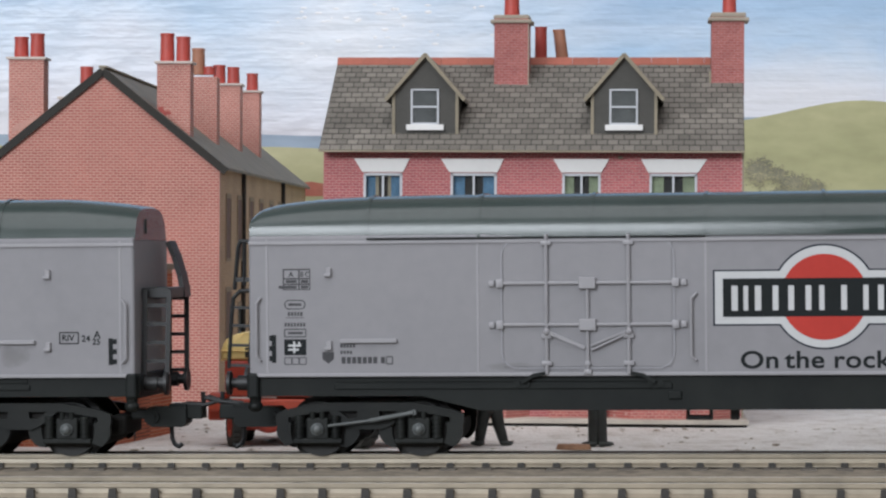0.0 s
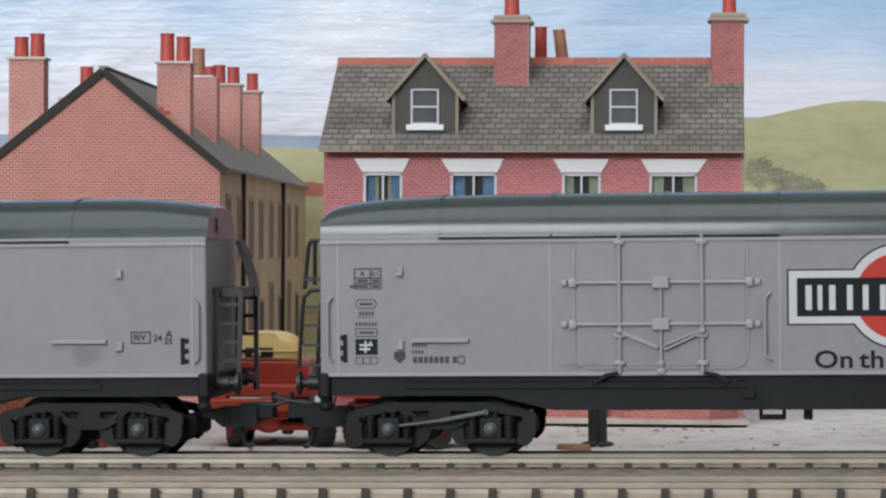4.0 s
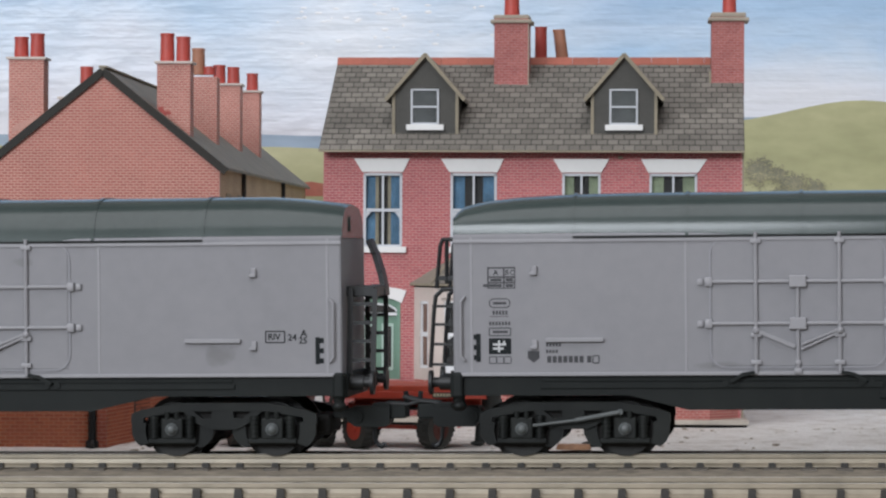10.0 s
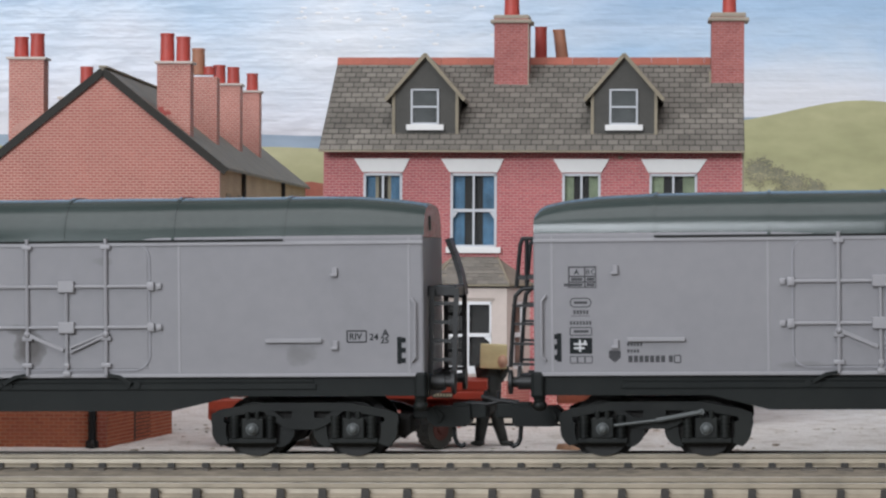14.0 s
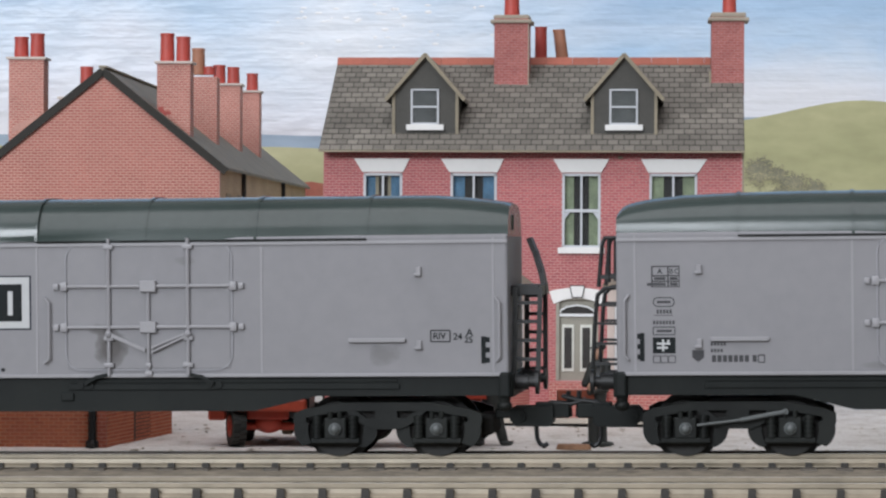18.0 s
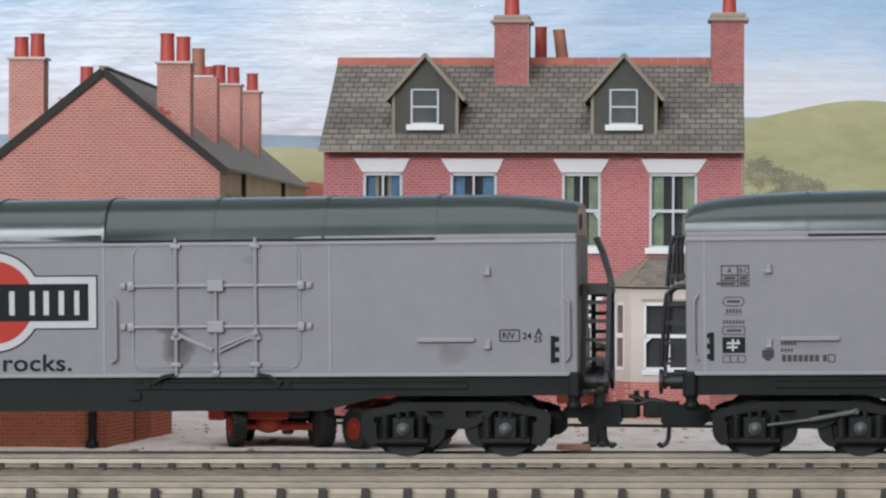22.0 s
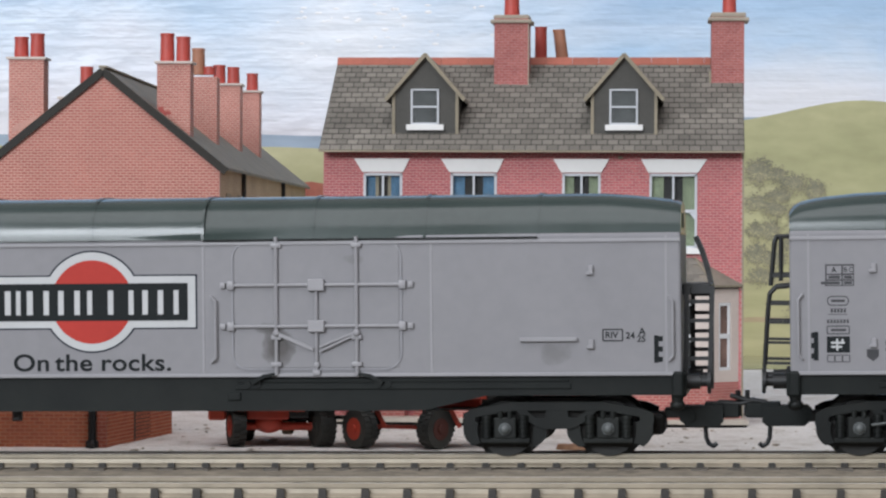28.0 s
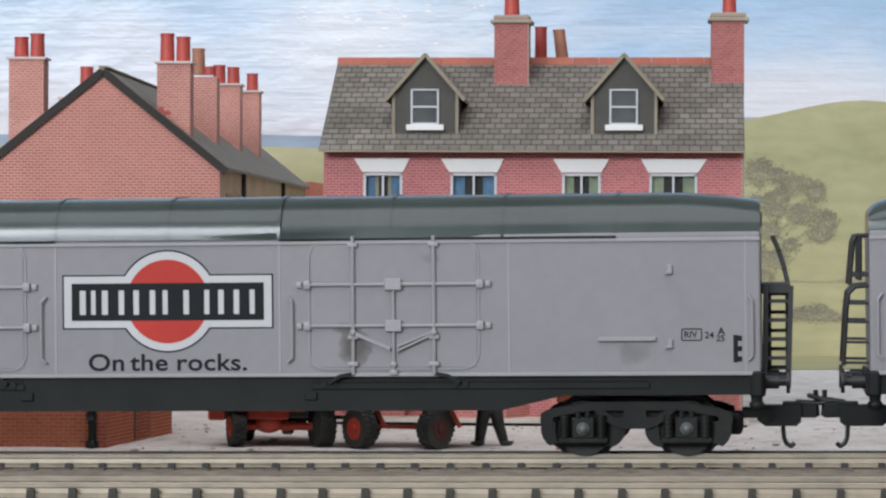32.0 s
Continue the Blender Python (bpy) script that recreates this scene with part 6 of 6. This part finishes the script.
def trailer():
    t = thing("flat_trailer", "orange-red flat trailer with black tyres behind the lorry", "trailer", at(-8.0, 647.0, 0.1, 0, 0, -1.5))
    part("platform", box(B(), -22.0, 18.0, -9.2, 9.2, 12.4, 14.4, 0.25), TRAILER_RED, t, "orange-red plank platform")
    part("side_rave", box(B(), -14.7, 18.2, -9.7, -9.1, 11.4, 13.0, 0.15), TRUCK_RED, t)
    part("tail_board", box(B(), 10.5, 18.4, -9.4, 9.2, 13.4, 15.6, 0.2), TRUCK_RED, t, "dark red tail board")
    part("head_board", box(B(), -22.5, -13.0, -9.0, 9.0, 13.0, 15.3, 0.4), TRAILER_RED, t, "raised orange-red front of the platform")
    pl = part("plate", box(B(), 6.0, 10.6, -9.95, -9.7, 11.7, 12.9), BLACK_PLASTIC, t)
    for k in range(6):
        part("plate_bar", box(B(), 6.25 + k * 0.72, 6.8 + k * 0.72, -10.0, -9.94, 11.95, 12.65), CURTAIN_CREAM, pl)
    part("chassis", box(B(), -12, 17, -3.5, 3.5, 9.2, 12.4, 0.3), TRUCK_RED, t, "red chassis beams")
    for x, yy in ((-10.4, -50), (6.6, 50)):
        for y in (-8.0, 8.0):
            wheel(t, x, y, 4.5, 3.4, yy, None if x < 0 else HUB_DULL)
        part("axle_bracket", prism(B(), [(x - 1.2, 4.2), (x + 1.2, 4.2), (x + 3.4, 10), (x - 3.0, 10)], -6, 6), TRUCK_RED, t)
        part("axle_strut", bar(B(), (x + 2.6, -6.2, 10.6), (x + 5.6, -6.2, 4.8), 1.0, 0.8), TRUCK_RED, t, "slanting red strut")
    # Added under the platform to block light, as on the lorry.
    part("floor_pan", box(B(), -14.0, 17.6, -8.8, 8.8, 8.8, 9.2, 0.1), SOOT_SHADE, t, "added unseen plate that shades the ground below the platform")
    part("reach_bar", bar(B(), (-10.5, -4.5, 4.9), (5.0, -4.5, 4.6), 0.9, 0.9), TRUCK_RED, t)
    part("drawbar", bar(B(), (-17.5, 0, 6.6), (-12, 0, 6.4), 0.9, 0.9), BLACK_PLASTIC, t)


lorry()
trailer()


# ---------------------------------------------------------------- figures and small things on the yard
def skin_mesh(name, label, limbs, balls, boxes, m, mats, category):
    bm = B()

    def mark(i0, k):
        for f in list(bm.faces)[i0:]:
            f.material_index = k
    for p0, p1, r0, r1, k in limbs:
        n = len(bm.faces)
        rod(bm, p0, p1, r0, 12, r1)
        bmesh.ops.create_uvsphere(bm, u_segments=12, v_segments=8, radius=r1, matrix=Matrix.Translation(p1))
        bmesh.ops.create_uvsphere(bm, u_segments=12, v_segments=8, radius=r0, matrix=Matrix.Translation(p0))
        bm.faces.ensure_lookup_table()
        mark(n, k)
    for c, s, k in balls:
        n = len(bm.faces)
        bmesh.ops.create_uvsphere(bm, u_segments=14, v_segments=10, radius=1.0, matrix=Matrix.Translation(c) @ Matrix.Diagonal((*s, 1)))
        bm.faces.ensure_lookup_table()
        mark(n, k)
    for d, k in boxes:
        n = len(bm.faces)
        box(bm, *d, 0.25)
        bm.faces.ensure_lookup_table()
        mark(n, k)
    me = tag_mesh(bm, name, True)
    for x in mats:
        me.materials.append(x)
    ob = new(name, me)
    ob.matrix_basis = m
    return tagged(ob, label, category, group="painted yard figurines")


skin_mesh("porter_figurine", "dark painted plastic figurine bending under a parcel", [
    ((-2.6, 0, 1.0), (-2.0, -0.4, 5.4), 1.15, 1.45, 0), ((-2.0, -0.4, 5.4), (-1.0, 0, 9.8), 1.45, 1.9, 0), ((3.0, 0.6, 1.0), (1.7, -0.3, 5.2), 1.1, 1.4, 0), ((1.7, -0.3, 5.2), (0.8, 0, 9.8), 1.4, 1.9, 0),
    ((-0.3, 0, 9.4), (-0.2, 0.6, 16.2), 2.6, 2.7, 0), ((-2.2, 0.4, 15.6), (-2.9, -0.8, 18.2), 1.1, 0.9, 0), ((2.0, 0.4, 15.4), (3.3, -0.8, 17.6), 1.1, 0.9, 0)],
    [((-3.0, -0.9, 0.6), (1.7, 1.0, 0.6), 0), ((3.6, -0.2, 0.6), (1.7, 1.0, 0.6), 0), ((2.6, -3.9, 19.5), (1.15, 1.2, 1.5), 1)],
    [], at(11.2, 651, 0.1), [CLOTH_DARK, SKIN], "figurine")
parcel = new("parcel", tag_mesh(box(B(), -3.4, 2.7, -2.2, 2.2, 0, 5.6, 0.25), "parcel"))
parcel.data.materials.append(BOX_TAN)
parcel.matrix_basis = at(12.0, 649.6, 17.9, 0, 2, 0)
tagged(parcel, "tan cardboard parcel carried by the porter figurine", "parcel")
skin_mesh("worker_figurine", "dark painted plastic figurine in a cap holding a basket", [
    ((-0.6, 0, 1.0), (-0.3, 0, 10.0), 1.2, 1.6, 0), ((1.4, 0.2, 1.0), (0.7, 0, 10.0), 1.25, 1.7, 0),
    ((0.3, 0, 10.0), (0.6, 0, 18.2), 2.0, 2.2, 0), ((-1.0, -0.8, 18.4), (-2.6, -1.6, 14.4), 1.0, 0.9, 0), ((2.3, -0.4, 18.6), (2.0, -1.8, 13.4), 1.1, 1.0, 0), ((2.0, -1.8, 13.4), (-1.6, -2.4, 12.6), 0.9, 0.8, 0)],
    [((-1.5, -0.8, 0.6), (1.9, 1.1, 0.6), 0), ((2.3, -0.5, 0.6), (1.9, 1.1, 0.6), 0), ((0.3, -0.2, 21.4), (1.45, 1.5, 1.8), 1), ((0.6, 0.4, 22.9), (1.7, 1.6, 1.0), 0), ((-0.6, -0.9, 22.6), (1.3, 1.1, 0.25), 0), ((-1.2, -2.9, 13.7), (1.1, 0.8, 1.0), 1)],
    [((-9.0, -0.6, -2.6, 1.8, 9.9, 12.9), 2)], at(35.4, 650, 0.1), [CLOTH_DARK, SKIN, BASKET], "figurine")
db = rod(B(), (0, 0, 0), (0, 0, 1.1), 4.1, 28, 3.6)
bmesh.ops.scale(db, vec=(1, 0.7, 1), verts=db.verts)
disc = new("wooden_disc", tag_mesh(db, "wooden_disc", True))
disc.data.materials.append(DISC_BROWN)
disc.matrix_basis = at(29.8, 640.0, 0.1)
tagged(disc, "flat brown wooden disc lying on the yard", "disc")


# ---------------------------------------------------------------- painted trees on the backdrop
def painted_tree(x, z0, clumps, seed, name="painted_tree"):
    """A soft sprawling tree in hundreds of dabs of paint: clumps (x, z, half width, half height) on thin forked limbs."""
    rnd = random.Random(seed)
    top = max(c[1] for c in clumps)
    tb = bar(B(), (x, 0.02, z0), (x + 0.6, 0.02, z0 + (top - z0) * 0.6), 0.8, 0.04)
    for cx, cz, w, h in clumps:
        bar(tb, (x + 0.4, 0.02, z0 + (cz - z0) * 0.45), (cx, 0.02, cz), 0.18, 0.04)
    tr = part(name, tb, MATS_TREE[2], BACKDROP, "thin painted tree trunk with forked limbs")
    for cx, cz, w, h in clumps:
        for m, share, wide, lift in ((1, 4, 1.15, -0.2), (2, 18, 1.05, -0.08), (0, 24, 0.85, 0.12)):
            b = B()
            for i in range(int(share * w * h * 3)):
                a, q = rnd.uniform(0, 2 * math.pi), abs(rnd.gauss(0, 0.55))
                px, pz = cx + w * wide * q * math.cos(a), cz + h * (wide * q * math.sin(a) + lift)
                r, n = rnd.uniform(0.16, 0.5), 6
                depth = rnd.uniform(0.05, 0.35)
                b.faces.new([b.verts.new((px + r * rnd.uniform(0.7, 1.4) * math.cos(2 * math.pi * j / n), -depth, pz + r * rnd.uniform(0.5, 1.0) * math.sin(2 * math.pi * j / n))) for j in range(n)])
            part("painted_leaves", b, MATS_TREE[m], tr, ("dabs of grey-brown paint", "dabs of olive paint", "dabs of dull green paint")[m])


MATS_TREE = [paint("leaf_dark", [(0.3, (0.185, 0.18, 0.13)), (0.7, (0.25, 0.24, 0.17))], 90), paint("leaf_light", [(0.3, (0.36, 0.335, 0.19)), (0.7, (0.46, 0.43, 0.25))], 90), paint("trunk_paint", [(0.3, (0.25, 0.235, 0.16)), (0.7, (0.33, 0.30, 0.20))], 90)]
painted_tree(139, 36, ((132.2, 77.6, 5.4, 4.6), (139.5, 76.2, 3.6, 2.6), (146.0, 72.8, 5.2, 3.2), (155.4, 69.6, 4.0, 3.8), (140.4, 67.4, 4.6, 2.6), (138.2, 62.0, 4.4, 2.9), (150.3, 60.0, 6.0, 3.8), (159.8, 57.0, 4.0, 3.8), (157.4, 51.4, 4.6, 2.8), (136.8, 52.8, 3.6, 3.2), (145.0, 47.2, 3.2, 2.4), (138.4, 41.0, 5.4, 3.2), (130.5, 64.5, 4.5, 3.0), (130.5, 43.0, 4.0, 4.0), (133.0, 34.0, 5.0, 3.0), (131.0, 53.0, 3.5, 3.0)), 3)
painted_tree(155, 15.5, ((150.0, 18.2, 5.0, 2.4), (157.0, 18.6, 5.6, 3.0), (163.0, 17.2, 3.6, 1.8)), 5, "painted_bush")
painted_tree(-150, 34, ((-156, 74, 6, 4), (-144, 71, 6, 4), (-150, 65, 7, 4), (-140, 60, 5, 4)), 7)
part("painted_barn", prism(B(), [(-62, 66.5), (-49, 66.5), (-49, 71.5), (-55, 72.6), (-62, 71.8)], 0.1, 0.15), paint("barn_paint", [(0.3, (0.36, 0.10, 0.07)), (0.7, (0.44, 0.16, 0.11))], 80), BACKDROP, "small red painted barn")


def shrub():
    rnd = random.Random(11)
    t = thing("shrub", "small dark blue-green model shrub beside the house", "shrub", at(-28.4, 706, 0.1))
    st = B()
    for k in range(5):
        a = k * 1.3
        rod(st, (0, 0, 0), (2.6 * math.cos(a), 2.2 * math.sin(a), 12 + rnd.uniform(-2, 2)), 0.5, 6, 0.2)
    part("stem", st, BARGE, t)
    lf = B()
    for i in range(800):
        a, e, q = rnd.uniform(0, 2 * math.pi), rnd.uniform(-1, 1), rnd.random() ** 0.4
        c = Vector((3.4 * q * math.cos(a) * math.sqrt(1 - e * e), 3.2 * q * math.sin(a) * math.sqrt(1 - e * e), 14.6 + 4.2 * q * e))
        n = Vector((rnd.uniform(-1, 1), rnd.uniform(-1, 1), rnd.uniform(-1, 1))).normalized()
        s = n.orthogonal().normalized() * rnd.uniform(0.4, 0.8)
        w = n.cross(s) * 0.6
        lf.faces.new([lf.verts.new(c + d) for d in (s, w, -s, -w)])
    part("foliage", lf, surface("shrub_leaves", (0.034, 0.044, 0.046), 0.9, vary=0.35, blotch=400, spec=0.1), t)


shrub()


def crumbs():
    """Loose grit and scraps on the plaster yard."""
    rnd = random.Random(4)
    bm = B()
    for i in range(230):
        x, y = rnd.uniform(-70, 110), rnd.choice((rnd.uniform(612, 720), rnd.uniform(700, 721), rnd.uniform(600, 640)))
        r = rnd.uniform(0.15, 0.42) if rnd.random() < 0.9 else rnd.uniform(0.5, 0.9)
        z = 0.35 * noise.noise((x * 0.07, y * 0.07, 0)) + 0.18 * noise.noise((x * 0.3, y * 0.3, 3))
        vs = bmesh.ops.create_icosphere(bm, subdivisions=1, radius=r, matrix=Matrix.Translation((x, y, z + r * 0.2)) @ Matrix.Diagonal((1.5, 1, 0.6, 1)))["verts"]
        for v in vs:
            v.co += Vector((rnd.uniform(-1, 1), rnd.uniform(-1, 1), rnd.uniform(-1, 1))) * r * 0.25
    ob = new("yard_grit", tag_mesh(bm, "yard_grit"))
    ob.data.materials.append(surface("grit", (0.38, 0.33, 0.27), 0.9, vary=0.4, grain=900, blotch=200, relief=0.4))
    tagged(ob, "loose brown and grey grit on the plaster yard", "grit", kind="stuff")


crumbs()
for lay in LATER:
    lay()

# ---------------------------------------------------------------- what moves
TRAVEL = [0.0, 1.96, 3.84, 5.65, 7.35, 9.22, 11.04, 12.71, 14.57, 16.43, 18.29, 20.15, 22.08, 24.22, 26.27, 28.93, 31.85, 34.64, 37.43, 39.45, 41.61, 43.7, 45.87, 47.71, 49.77, 51.96, 53.84, 55.8, 57.85, 60.06, 62.19, 64.32, 66.45, 68.59, 70.53, 72.48, 74.42, 76.12, 78.22, 79.79, 81.52, 83.29, 85.03, 86.23, 88.02, 89.78, 91.56, 93.16, 94.38, 96.03, 97.83, 99.74, 101.41, 103.08, 104.75, 106.42, 108.13, 109.54, 111.53, 114.02, 116.33, 118.31, 120.19, 121.63, 123.42]


def motions():
    for van, start, share, late in ((VAN_A, 74.1, 0.974, 0.02), (VAN_B, -178.2, 1.0, 0.0)):
        way = [s * share + max(0.0, s - 78.0) * late for s in TRAVEL]
        walk(van, [(i * 0.5, LINE @ at(start + s, 0, 0)) for i, s in enumerate(way)])
        for bg in [o for o in van.children if o.name.startswith("bogie")]:
            for ws in [o for o in bg.children if o.name.startswith("wheelset")]:
                loc = ws.location.copy()
                walk(ws, [(i * 0.5, Matrix.Translation(loc) @ Matrix.Rotation(s / 5.0, 4, "Y")) for i, s in enumerate(way)])


motions()
